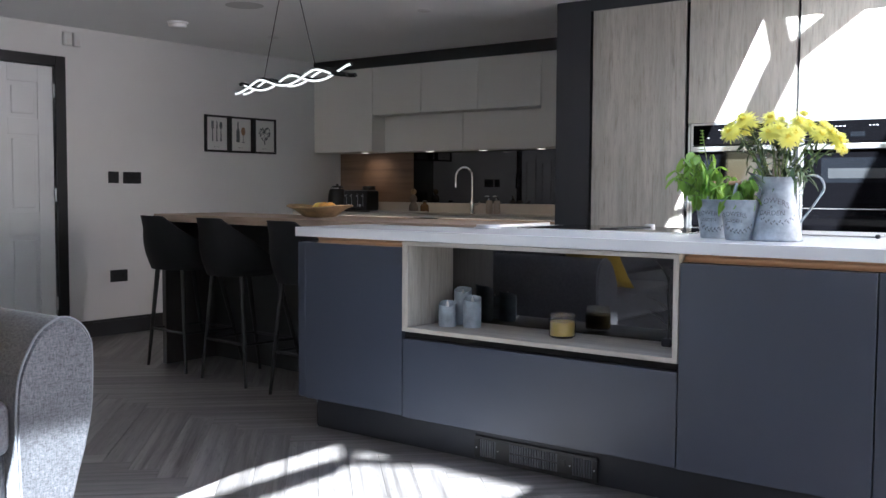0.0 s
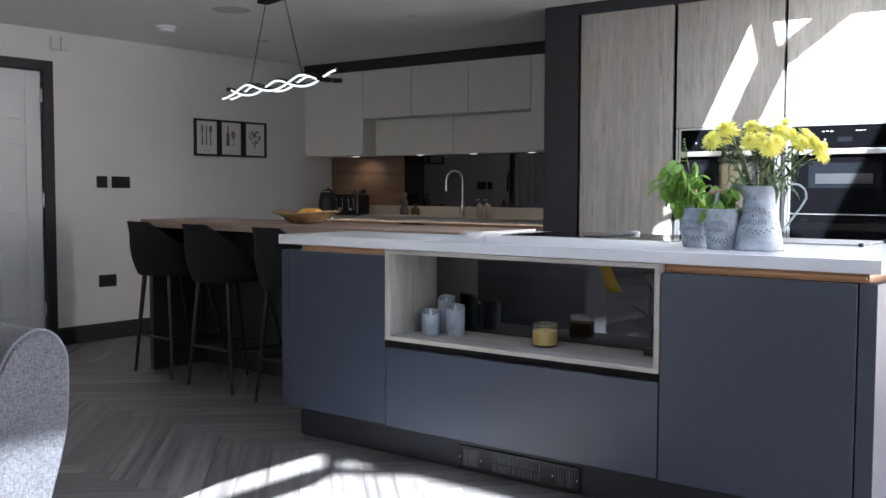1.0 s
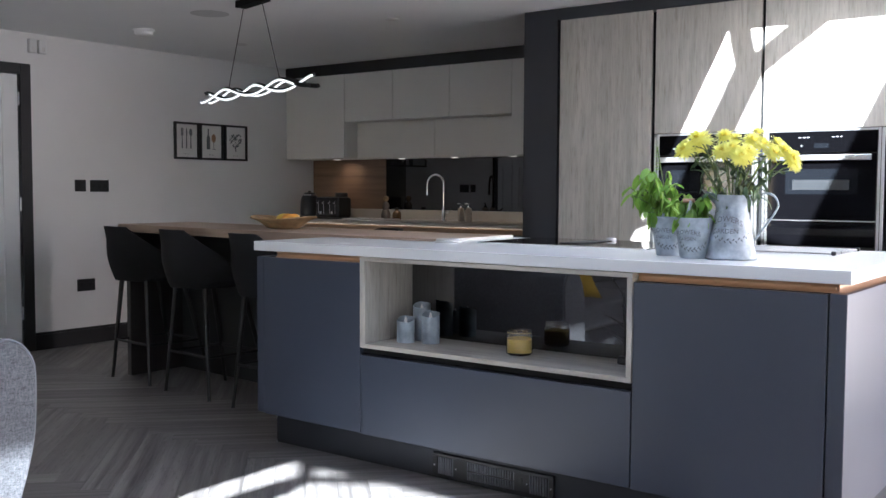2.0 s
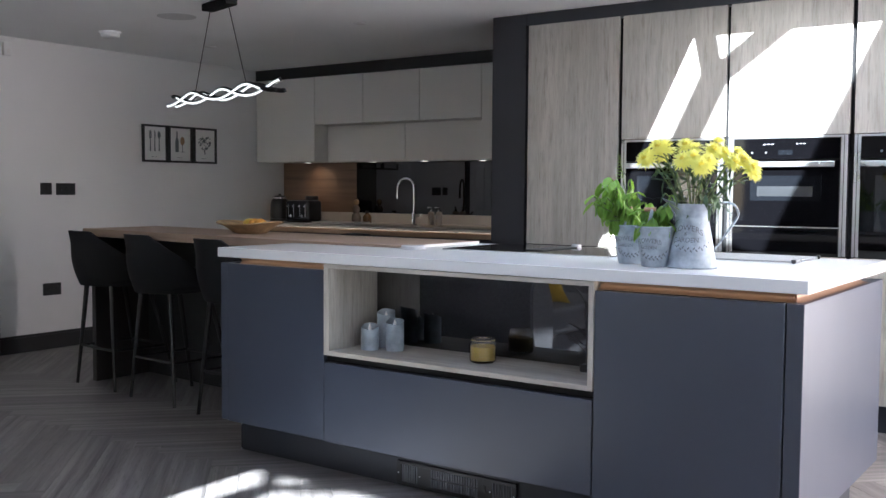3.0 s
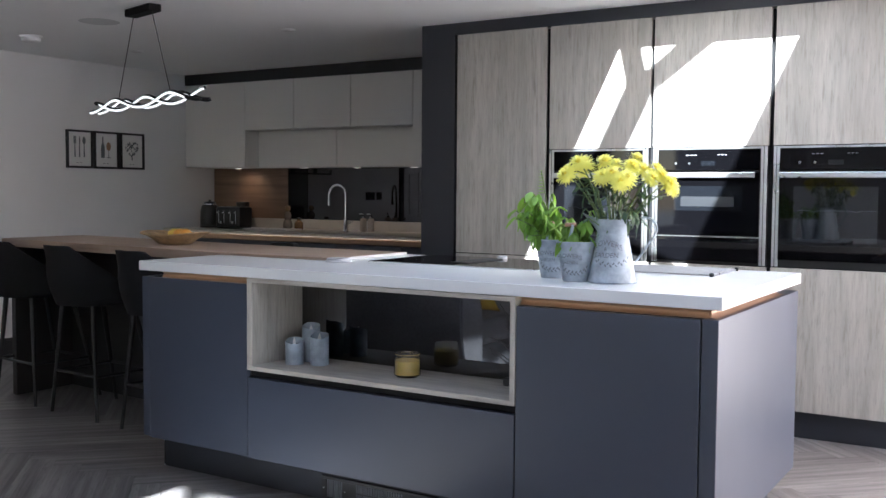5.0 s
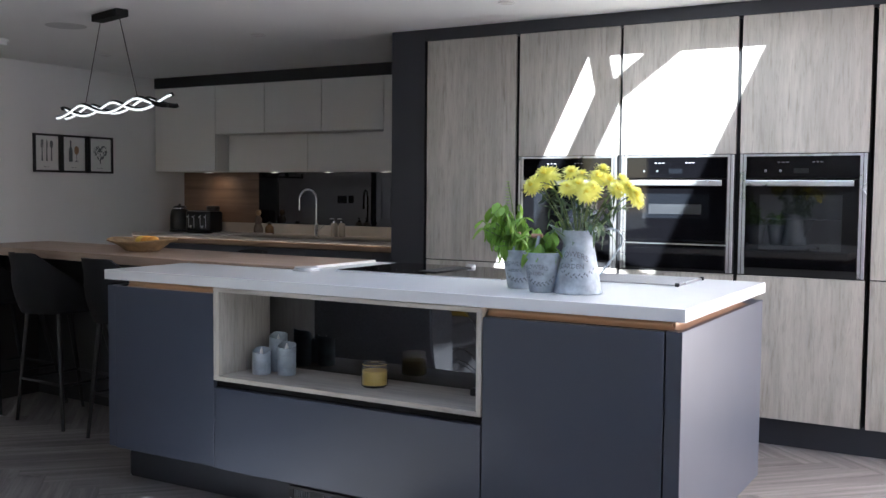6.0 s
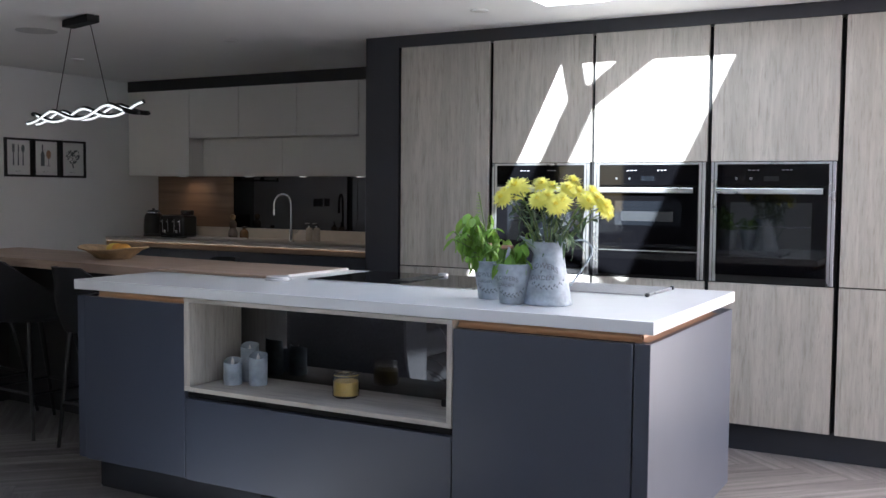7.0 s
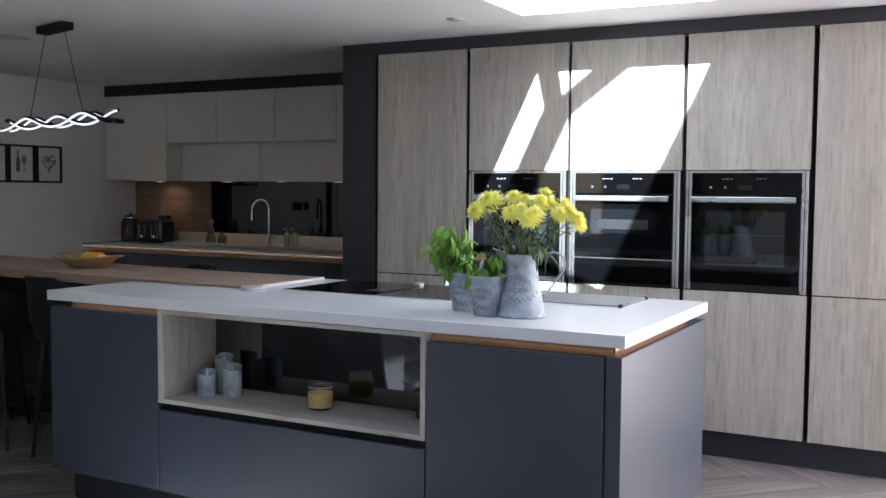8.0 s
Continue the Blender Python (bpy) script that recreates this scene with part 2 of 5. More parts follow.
def part(name, bm, material, parent=None, label="", smooth=False):
    """Links a bmesh, built in world metres, as one mesh object under a thing or a part."""
    at = ORIGIN[parent.name] if parent else Vector((0, 0, 0))
    bm.transform(Matrix.Translation(-at))
    bmesh.ops.recalc_face_normals(bm, faces=bm.faces)
    me = bpy.data.meshes.new(name)
    bm.to_mesh(me)
    bm.free()
    for m in material if isinstance(material, (list, tuple)) else (material,):
        me.materials.append(m)
    if smooth:
        me.shade_smooth()
        me.set_sharp_from_angle(angle=radians(38))
    ob = new(name, me)
    ORIGIN[ob.name] = at
    if parent:
        ob.parent = parent
    return tagged(ob, label)


def structure(name, bm, material, label, category, smooth=False):
    return tagged(part(name, bm, material, None, label, smooth), "", category, "", "structure")


def box(bm, x0, x1, y0, y1, z0, z1, bevel=0.0, segs=1, mat=0):
    got = bmesh.ops.create_cube(bm, size=1.0)
    vs = got["verts"]
    for v in vs:
        v.co = Vector((x0 + (v.co.x + 0.5) * (x1 - x0), y0 + (v.co.y + 0.5) * (y1 - y0), z0 + (v.co.z + 0.5) * (z1 - z0)))
    fs = {f for v in vs for f in v.link_faces}
    for f in fs:
        f.material_index = mat
    if bevel:
        es = {e for v in vs for e in v.link_edges}
        bmesh.ops.bevel(bm, geom=list(es), offset=bevel, segments=segs, affect="EDGES", profile=0.6)
    return bm


def cube(*a, **k):
    return box(bmesh.new(), *a, **k)


def lathe(bm, cx, cy, profile, n=32, cap_bottom=True, cap_top=True):
    """A turned body: profile is a list of (radius, z)."""
    rings = []
    for r, z in profile:
        rings.append([bm.verts.new((cx + r * math.cos(2 * math.pi * i / n), cy + r * math.sin(2 * math.pi * i / n), z)) for i in range(n)])
    for a, b in zip(rings, rings[1:]):
        for i in range(n):
            bm.faces.new((a[i], a[(i + 1) % n], b[(i + 1) % n], b[i]))
    if cap_bottom:
        bm.faces.new(rings[0][::-1])
    if cap_top:
        bm.faces.new(rings[-1])
    return bm


def tube(bm, pts, radius, n=10, radii=None, close=True):
    """A round bar along a line of points."""
    pts = [Vector(p) for p in pts]
    rings = []
    prev = None
    for i, p in enumerate(pts):
        d = (pts[min(i + 1, len(pts) - 1)] - pts[max(i - 1, 0)]).normalized()
        side = prev - d * prev.dot(d) if prev else d.orthogonal()
        side.normalize()
        prev = side
        up = d.cross(side)
        r = radii[i] if radii else radius
        rings.append([bm.verts.new(p + r * (math.cos(2 * math.pi * k / n) * side + math.sin(2 * math.pi * k / n) * up)) for k in range(n)])
    for a, b in zip(rings, rings[1:]):
        for k in range(n):
            bm.faces.new((a[k], a[(k + 1) % n], b[(k + 1) % n], b[k]))
    if close:
        bm.faces.new(rings[0][::-1])
        bm.faces.new(rings[-1])
    return bm


def rows_mesh(bm, rows, closed=False):
    """A skin through rows of points of equal length."""
    vs = [[bm.verts.new(p) for p in r] for r in rows]
    n = len(vs[0])
    for a, b in zip(vs, vs[1:]):
        for i in range(n if closed else n - 1):
            bm.faces.new((a[i], a[(i + 1) % n], b[(i + 1) % n], b[i]))
    return vs


# ---------------------------------------------------------------- plan
WX, NY, CZ = -6.12, 6.36, 2.175          # west wall, north wall, ceiling
EX, SY = 3.40, -5.20                     # east wall, south wall
ROOF = 0.60
SKYX0, SKYX1 = -1.625, -0.405
SKY_A, SKY_B = (0.86, 4.465), (-4.56, -1.625)
SKYB_WEST = 0.05                         # the second shaft reaches a little further west
TY = 4.908                               # front of the tall units
IX0, IX1, IY0, IY1 = -2.995, -0.568, 2.795, 3.845   # island
CT = 0.90                                # island top

# floor base
structure("floor", cube(WX - 0.15, EX + 0.15, SY - 0.15, NY + 0.15, -0.12, -0.006), GROUT,
          "dark screed under grey wood-look herringbone floor", "floor")
floor = bpy.data.objects["floor"]
structure("ground", cube(-60, 60, -60, 60, -0.5, -0.13), PATIO, "pale stone paving and ground outside the house", "ground")

# ceiling, with the two rooflight shafts left open
bm = bmesh.new()
ys = [SY - 0.15, SKY_B[0], SKY_B[1], SKY_A[0], SKY_A[1], NY + 0.15]
for i, (a, b) in enumerate(zip(ys, ys[1:])):
    if i in (1, 3):
        box(bm, WX - 0.15, SKYX0 - (SKYB_WEST if i == 1 else 0.0), a, b, CZ, CZ + ROOF)
        box(bm, SKYX1, EX + 0.15, a, b, CZ, CZ + ROOF)
    else:
        box(bm, WX - 0.15, EX + 0.15, a, b, CZ, CZ + ROOF)
structure("ceiling", bm, CEIL, "white painted plaster ceiling with two rooflight openings", "ceiling")


def roof_lantern(y0, y1, fork, foot, xr, ridge, hip, blunt, x0):
    """A glazed roof lantern over a shaft: kerb, ridge, hips and panes."""
    z0, z1 = CZ + ROOF, CZ + ROOF + 0.27
    xm = xr
    ra, rb = y1 - fork, y0 + 0.02
    ob = thing("roof_lantern", xm, (y0 + y1) / 2, z0, "white framed glazed roof lantern over the ceiling opening", "rooflight", "roof lanterns")
    bm = bmesh.new()
    for a in ((x0 - 0.08, x0, y0 - 0.08, y1 + 0.08), (SKYX1, SKYX1 + 0.08, y0 - 0.08, y1 + 0.08),
              (x0, SKYX1, y0 - 0.08, y0), (x0, SKYX1, y1, y1 + 0.08)):
        box(bm, *a, z0, z0 + 0.05)
    part("kerb", bm, DOORWHITE, ob)

    def bar(name, p, q, w):
        part(name, tube(bmesh.new(), (p, q), w, 8), DOORWHITE, ob)

    bar("ridge", (xm, ra - blunt, z1), (xm, rb, z1), ridge)
    for x, out in ((x0, x0 - 0.07), (SKYX1, SKYX1 + 0.035)):
        bar("hip", (xm, ra, z1), (out, y1 - foot, z0 + 0.04), hip)
        bar("gable_bar", (xm, rb, z1), (x, y0, z0 + 0.04), 0.03)
    top, low = z1 + 0.01, z0 + 0.055
    a, b = (xm, ra, top), (xm, rb, top)
    c = [(x0, y0, low), (SKYX1, y0, low), (SKYX1, y1, low), (x0, y1, low)]
    for face in ((c[0], c[1], b), (c[1], c[2], a, b), (c[2], c[3], a), (c[3], c[0], b, a)):
        bm = bmesh.new()
        bm.faces.new([bm.verts.new(p) for p in face])
        g = part("pane", bm, PANE, ob)
        g.visible_shadow = False
    return ob


pane_mat, pnt, pb = shader("window_pane", 0.0, 0, (1, 1, 1))
pnt.nodes.remove(pb)
tr = pnt.nodes.new("ShaderNodeBsdfTransparent")
gl = pnt.nodes.new("ShaderNodeBsdfGlossy")
gl.inputs["Roughness"].default_value = 0.02
mx = pnt.nodes.new("ShaderNodeMixShader")
mx.inputs[0].default_value = 0.07
links(pnt, tr.outputs[0], mx.inputs[1])
links(pnt, gl.outputs[0], mx.inputs[2])
links(pnt, mx.outputs[0], pnt.nodes["Material Output"].inputs[0])
PANE = pane_mat
roof_lantern(*SKY_A, 2.19, 0.0, -0.9975, 0.085, 0.060, 0.0, SKYX0)
roof_lantern(*SKY_B, 1.87, 0.90, -1.042, 0.076, 0.026, 0.15, SKYX0 - SKYB_WEST)

# walls
DY0, DY1, DZ = 2.760, 3.526, 1.892       # door opening in the west wall
bm = bmesh.new()
box(bm, WX - 0.15, WX, 0.6, DY0, -0.1, CZ)
box(bm, WX - 0.15, WX, DY1, NY + 0.15, -0.1, CZ)
box(bm, WX - 0.15, WX, DY0, DY1, DZ, CZ)
structure("wall_west", bm, WALL, "plain white painted wall with a door", "wall")
structure("wall_west_sitting", cube(WX - 0.15, WX, SY - 0.15, 0.6, -0.1, CZ), CHARCOAL, "charcoal painted wall of the sitting area", "wall")
structure("wall_north", cube(WX, 0.30, NY, NY + 0.15, -0.1, CZ), WALL, "white wall behind the kitchen units", "wall")
bm = bmesh.new()
box(bm, 0.30, 0.60, 4.96, 5.11, -0.1, CZ)
box(bm, 2.80, EX, 4.96, 5.11, -0.1, CZ)
box(bm, 0.60, 2.80, 4.96, 5.11, 2.06, CZ)
structure("wall_north_east", bm, WALL, "white wall beside the tall units", "wall")
# opening out of view, added so more daylight reaches the wall cabinets
SO0, SO1, SOZ0, SOZ1 = -5.95, -4.75, 0.06, 2.08
bm = bmesh.new()
box(bm, WX, SO0, SY - 0.15, SY, -0.1, CZ)
box(bm, SO1, -3.2, SY - 0.15, SY, -0.1, CZ)
box(bm, SO0, SO1, SY - 0.15, SY, -0.1, SOZ0)
box(bm, SO0, SO1, SY - 0.15, SY, SOZ1, CZ)
structure("wall_south", bm, CHARCOAL, "charcoal painted wall of the sitting area with an added window opening", "wall")
structure("wall_south_east", cube(-3.2, EX, SY - 0.15, SY, -0.1, CZ), WALL, "plain white painted wall", "wall")
bm = bmesh.new()
EO0, EO1, EOZ = 0.8, 3.5, 2.08
box(bm, EX, EX + 0.15, SY - 0.15, EO0, -0.1, CZ)
box(bm, EX, EX + 0.15, EO1, 4.96, -0.1, CZ)
box(bm, EX, EX + 0.15, EO0, EO1, EOZ, CZ)
structure("wall_east", bm, WALL, "white wall with wide glazed doors", "wall")
window = thing("window_1", EX + 0.07, 0.6, 0, "wide dark framed glazed garden doors", "window", "", "structure")
n_leaf = 2
step = (EO1 - EO0) / n_leaf
for i in range(n_leaf):
    a, b = EO0 + i * step, EO0 + (i + 1) * step
    bm = bmesh.new()
    box(bm, EX + 0.04, EX + 0.10, a, a + 0.06, 0, EOZ)
    box(bm, EX + 0.04, EX + 0.10, b - 0.06, b, 0, EOZ)
    box(bm, EX + 0.04, EX + 0.10, a + 0.06, b - 0.06, 0, 0.08)
    box(bm, EX + 0.04, EX + 0.10, a + 0.06, b - 0.06, EOZ - 0.07, EOZ)
    part("window_frame", bm, BLACKMETAL, window)
    g = part("pane", cube(EX + 0.065, EX + 0.075, a + 0.06, b - 0.06, 0.08, EOZ - 0.07), PANE, window)
    g.visible_shadow = False


# made-up window in that opening, sized for the light it lets in
fill_window = thing("window_2", -5.35, SY - 0.07, SOZ0, "unseen dark framed window added to light the wall cabinets", "window", "", "structure")
for i in range(2):
    a, b = SO0 + i * (SO1 - SO0) / 2, SO0 + (i + 1) * (SO1 - SO0) / 2
    bm = bmesh.new()
    box(bm, a, a + 0.05, SY - 0.10, SY - 0.04, SOZ0, SOZ1)
    box(bm, b - 0.05, b, SY - 0.10, SY - 0.04, SOZ0, SOZ1)
    box(bm, a + 0.05, b - 0.05, SY - 0.10, SY - 0.04, SOZ0, SOZ0 + 0.06)
    box(bm, a + 0.05, b - 0.05, SY - 0.10, SY - 0.04, SOZ1 - 0.06, SOZ1)
    part("window_frame", bm, BLACKMETAL, fill_window)
    g = part("pane", cube(a + 0.05, b - 0.05, SY - 0.075, SY - 0.065, SOZ0 + 0.06, SOZ1 - 0.06), PANE, fill_window)
    g.visible_shadow = False


# skirting along the west wall
def skirting(y0, y1):
    bm = box(bmesh.new(), WX, WX + 0.02, y0, y1, 0.0, 0.105)
    box(bm, WX, WX + 0.013, y0, y1, 0.105, 0.120)
    structure("baseboard", bm, BLACKWOOD, "black painted skirting board along the white wall", "baseboard")


skirting(3.606, 5.72)
skirting(SY, 2.68)

# panelled door with its black architrave
door = thing("door_1", WX, 3.14, 0, "closed white six-panel door in a black architrave", "door", "", "structure")
bm = bmesh.new()
box(bm, WX - 0.15, WX + 0.022, DY1, DY1 + 0.077, 0, DZ + 0.07, 0.003)
part("frame", bm, BLACKWOOD, door, "black architrave")
part("frame", cube(WX - 0.15, WX + 0.022, DY0 - 0.077, DY0, 0, DZ + 0.07, bevel=0.003), BLACKWOOD, door, "black architrave")
part("frame", cube(WX - 0.15, WX + 0.0215, DY0, DY1, DZ, DZ + 0.0695, bevel=0.003), BLACKWOOD, door, "black architrave")
bm = bmesh.new()
gx = WX - 0.012
box(bm, gx - 0.036, gx - 0.006, DY0 + 0.004, DY1 - 0.004, 0.006, DZ - 0.004)
stiles = [(DY0 + 0.004, DY0 + 0.115), (3.083, 3.197), (DY1 - 0.115, DY1 - 0.004)]
rails = [(0.006, 0.20), (0.74, 0.90), (1.42, 1.53), (DZ - 0.12, DZ - 0.004)]
for a, b in stiles:
    box(bm, gx - 0.008, gx + 0.002, a, b, 0.006, DZ - 0.004, 0.002)
for c, d in rails:
    for (a, b), (e, f) in zip(stiles, stiles[1:]):
        box(bm, gx - 0.008, gx + 0.0015, b, e, c, d, 0.002)
for (a, b), (e, f) in zip(stiles, stiles[1:]):
    for (p, q), (r, s_) in zip(rails, rails[1:]):
        box(bm, gx - 0.010, gx + 0.001, b + 0.028, e - 0.028, q + 0.028, r - 0.028, 0.008, 2)
leaf = part("door_leaf", bm, DOORWHITE, door, "white moulded six-panel leaf")
for z in (0.22, 0.97, 1.68):
    part("hinge", tube(bmesh.new(), ((WX + 0.004, DY1 - 0.004, z), (WX + 0.004, DY1 - 0.004, z + 0.09)), 0.007, 8), STEEL, door, "steel hinge")


# ---------------------------------------------------------------- tall units
def tall_unit(x0, x1, oven=None, label=""):
    ob = thing("tall_cabinet", (x0 + x1) / 2, TY + 0.3, 0, label, "cabinet", "row of tall kitchen units")
    # carcass coloured black so that the gaps between the doors stay shaded
    part("body", cube(x0 - 0.0085, x1 + 0.0085, TY + 0.034, NY - 0.004, 0.135, 2.10), BLACKMATT, ob)

    def front(z0, z1):
        part("door", cube(x0, x1, TY, TY + 0.022, z0, z1, bevel=0.0015), OAK, ob, "pale grey oak door with upright grain")

    if oven is None:
        front(0.137, 0.836)
        front(0.842, 2.105)
    else:
        front(0.137, 0.836)
        front(1.434, 2.105)
    return ob


def oven(x0, x1, kind):
    """A built-in oven between steel side trims."""
    z0, z1 = 0.842, 1.430
    ob = thing("oven", (x0 + x1) / 2, TY, z0, "black glass built-in oven with steel side trims and bar handle", "oven", "built-in ovens")
    y = TY
    part("casing", cube(x0, x1, y + 0.006, y + 0.030, z0, z1), BLACKMETAL, ob)
    for a, b in ((x0, x0 + 0.030), (x1 - 0.030, x1)):
        bm = box(bmesh.new(), a, b, y - 0.006, y + 0.005, z0, z1, 0.001)
        part("side_trim", bm, STEEL, ob, "brushed steel side trim")
        m = (a + b) / 2
        part("trim_groove", cube(m - 0.0015, m + 0.0015, y - 0.0075, y - 0.0062, z0, z1), BLACKMETAL, ob)
    part("top_trim", cube(x0 + 0.031, x1 - 0.031, y - 0.004, y + 0.005, z1 - 0.010, z1), STEEL, ob)
    zc = z1 - 0.115
    cp = part("control_panel", cube(x0 + 0.032, x1 - 0.032, y - 0.012, y + 0.005, zc, z1 - 0.012, bevel=0.001), BLACKGLASS, ob)
    cx = (x0 + x1) / 2
    part("display", cube(cx - 0.035, cx + 0.035, y - 0.0136, y - 0.0122, zc + 0.022, zc + 0.046), OVENWINDOW, cp)
    for dx in (-0.165, -0.095):
        part("knob", lathe(bmesh.new(), 0, 0, [(0.006, 0), (0.005, 0.004)], 12), STEEL, cp).matrix_local = (
            Matrix.Translation(Vector((cx + dx, y - 0.0125, zc + 0.034)) - ORIGIN[ob.name]) @ Matrix.Rotation(radians(90), 4, "X") @ Matrix.Translation(ORIGIN[ob.name]))
    for k in range(3):
        part("symbol", cube(cx - 0.11 + k * 0.020, cx - 0.098 + k * 0.020, y - 0.0134, y - 0.0122, zc + 0.073, zc + 0.077), PANELPRINT, cp)
        part("symbol", cube(cx + 0.05 + k * 0.018, cx + 0.060 + k * 0.018, y - 0.0134, y - 0.0122, zc + 0.074, zc + 0.078), PANELPRINT, cp)
    zd = zc - 0.006
    low = z0 + (0.14 if kind == "compact" else 0.035)
    dr = part("oven_door", cube(x0 + 0.032, x1 - 0.032, y - 0.014, y + 0.005, low, zd, bevel=0.001), BLACKGLASS, ob, "black glass oven door")
    if low > z0 + 0.1:
        part("warming_drawer", cube(x0 + 0.032, x1 - 0.032, y - 0.013, y + 0.005, z0 + 0.012, low - 0.006, bevel=0.001), BLACKGLASS, ob)
        part("shadow_gap", cube(x0 + 0.033, x1 - 0.033, y - 0.008, y + 0.0045, low - 0.0055, low - 0.0005), STEEL, ob)
    if kind == "compact":
        wx0, wx1, wz0, wz1 = x0 + 0.12, x1 - 0.115, zd - 0.20, zd - 0.075
    else:
        wx0, wx1, wz0, wz1 = x0 + 0.10, x1 - 0.10, z0 + 0.125, zd - 0.075
    part("window", cube(wx0, wx1, y - 0.0157, y - 0.0142, wz0, wz1), OVENWINDOW, dr, "dark see-through window")
    if kind == "compact":
        # lighter plate on the glass in place of light caught behind it
        part("lining", cube(wx0 + 0.035, wx1 - 0.040, y - 0.0172, y - 0.0160, wz0 + 0.022, wz0 + 0.072), OVENGREY, dr, "grey plate on the glass standing in for a bright reflection")
    else:
        zr = (wz0 + wz1) / 2 + 0.018
        rail = [(wx0 + 0.02, zr), (wx0 + 0.075, zr), (wx0 + 0.095, zr - 0.008), (wx0 + 0.115, zr), (wx1 - 0.115, zr), (wx1 - 0.095, zr - 0.008), (wx1 - 0.075, zr), (wx1 - 0.006, zr)]
        part("shelf_wire", tube(bmesh.new(), [(p, y - 0.0162, q) for p, q in rail], 0.0012, 5), OVENGREY, dr, "thin oven shelf wire in the window")
    bm = bmesh.new()
    box(bm, x0 + 0.036, x1 - 0.050, y - 0.046, y - 0.034, zd - 0.034, zd - 0.006, 0.003, 2)
    box(bm, x0 + 0.060, x0 + 0.075, y - 0.036, y - 0.013, zd - 0.029, zd - 0.013)
    box(bm, x1 - 0.075, x1 - 0.060, y - 0.036, y - 0.013, zd - 0.029, zd - 0.013)
    part("handle", bm, STEEL, dr, "brushed steel bar handle")
    return ob


UNITS = [(-2.727, -2.155, None), (-2.131, -1.553, "plain"), (-1.535, -0.946, "compact"), (-0.924, -0.338, "plain"), (-0.314, 0.262, None)]
for a, b, k in UNITS:
    tall_unit(a, b, k, "tall pale grey oak kitchen unit" + (" holding a black built-in oven" if k else " with a plain full-height door"))
    if k:
        oven(a + 0.004, b - 0.004, k)

bm = bmesh.new()
box(bm, -2.975, -2.7455, TY + 0.004, TY + 0.040, 0.0, CZ)
box(bm, -2.975, -2.950, TY + 0.040, NY - 0.004, 0.0, CZ)
ob = tagged(part("end_panel", bm, DARKLAC, None, "tall anthracite end panel closing the row of oak units"), "", "panel", "", "structure")
structure("fascia", cube(-2.7445, 0.300, TY + 0.004, TY + 0.030, 2.108, CZ), DARKLAC, "anthracite strip between the tall units and the ceiling", "trim")
structure("unit_plinth", cube(-2.7445, 0.300, TY + 0.045, TY + 0.065, 0.0, 0.134), PLINTH, "anthracite plinth below the tall units", "trim")
structure("unit_side", cube(0.279, 0.299, TY + 0.032, 4.958, 0.0, 2.107), LACQUER, "anthracite side panel of the tall units", "trim")


# ---------------------------------------------------------------- island
island = thing("kitchen_island", -1.78, 3.3, 0, "anthracite handleless kitchen island with open oak niche", "kitchen island")
part("carcass", cube(-2.95, -2.402, 2.820, IY1 - 0.03, 0.155, 0.80), DARKLAC, island)
part("carcass", cube(-2.402, -1.2275, 2.820, IY1 - 0.03, 0.155, 0.465), DARKLAC, island)
part("carcass", cube(-2.402, -1.2275, 3.102, IY1 - 0.03, 0.465, 0.80), DARKLAC, island)
part("carcass", cube(-1.2275, -0.60, 2.820, IY1 - 0.03, 0.155, 0.80), DARKLAC, island)
part("carcass", cube(-2.93, -2.402, 2.86, IY1 - 0.03, 0.80, 0.858), DARKLAC, island)
part("carcass", cube(-2.402, -1.2275, 3.102, IY1 - 0.03, 0.80, 0.858), DARKLAC, island)
part("carcass", cube(-1.2275, -0.62, 2.86, IY1 - 0.03, 0.80, 0.858), DARKLAC, island)
part("door", cube(-2.948, -2.402, IY0, IY0 + 0.022, 0.157, 0.834, bevel=0.0015), LACQUER, island, "matt anthracite door")
part("door", cube(-1.2255, -0.622, IY0, IY0 + 0.022, 0.150, 0.829, bevel=0.0015), LACQUER, island, "matt anthracite door")
part("drawer_front", cube(-2.398, -1.2305, IY0, IY0 + 0.022, 0.153, 0.470, bevel=0.0015), LACQUER, island, "matt anthracite wide drawer front")
# black strip painted for the shade in the gap above the drawer
part("drawer_channel", cube(-2.398, -1.2305, IY0 + 0.020, IY0 + 0.0245, 0.472, 0.4985), BLACKMATT, island)
part("filler", cube(IX0, -2.952, IY0 + 0.004, 2.85, 0.160, 0.834, bevel=0.0015), LACQUER, island)
part("side_panel", cube(IX0, IX0 + 0.022, 2.852, IY1, 0.160, 0.834, bevel=0.0015), LACQUER, island)
part("side_panel", cube(-0.617, IX1, IY0, IY1, 0.150, 0.831, bevel=0.0015), LACQUER, island, "matt anthracite end panel")


def channel(bm, pts, n):
    """A C-shaped grip rail: pts are its two ends on the outer line, n the outward way."""
    (ax, ay), (bx, by) = pts
    prof = []
    for i in range(9):
        a = radians(-80 + 160 * i / 8)
        prof.append((-0.006 - 0.022 * math.cos(a), 0.846 + 0.0135 * math.sin(a)))
    prof = [(-0.001, prof[0][1])] + prof + [(-0.001, prof[-1][1])]
    rows_mesh(bm, [[(x + n[0] * d, y + n[1] * d, z) for d, z in prof] for x, y in ((ax, ay), (bx, by))])


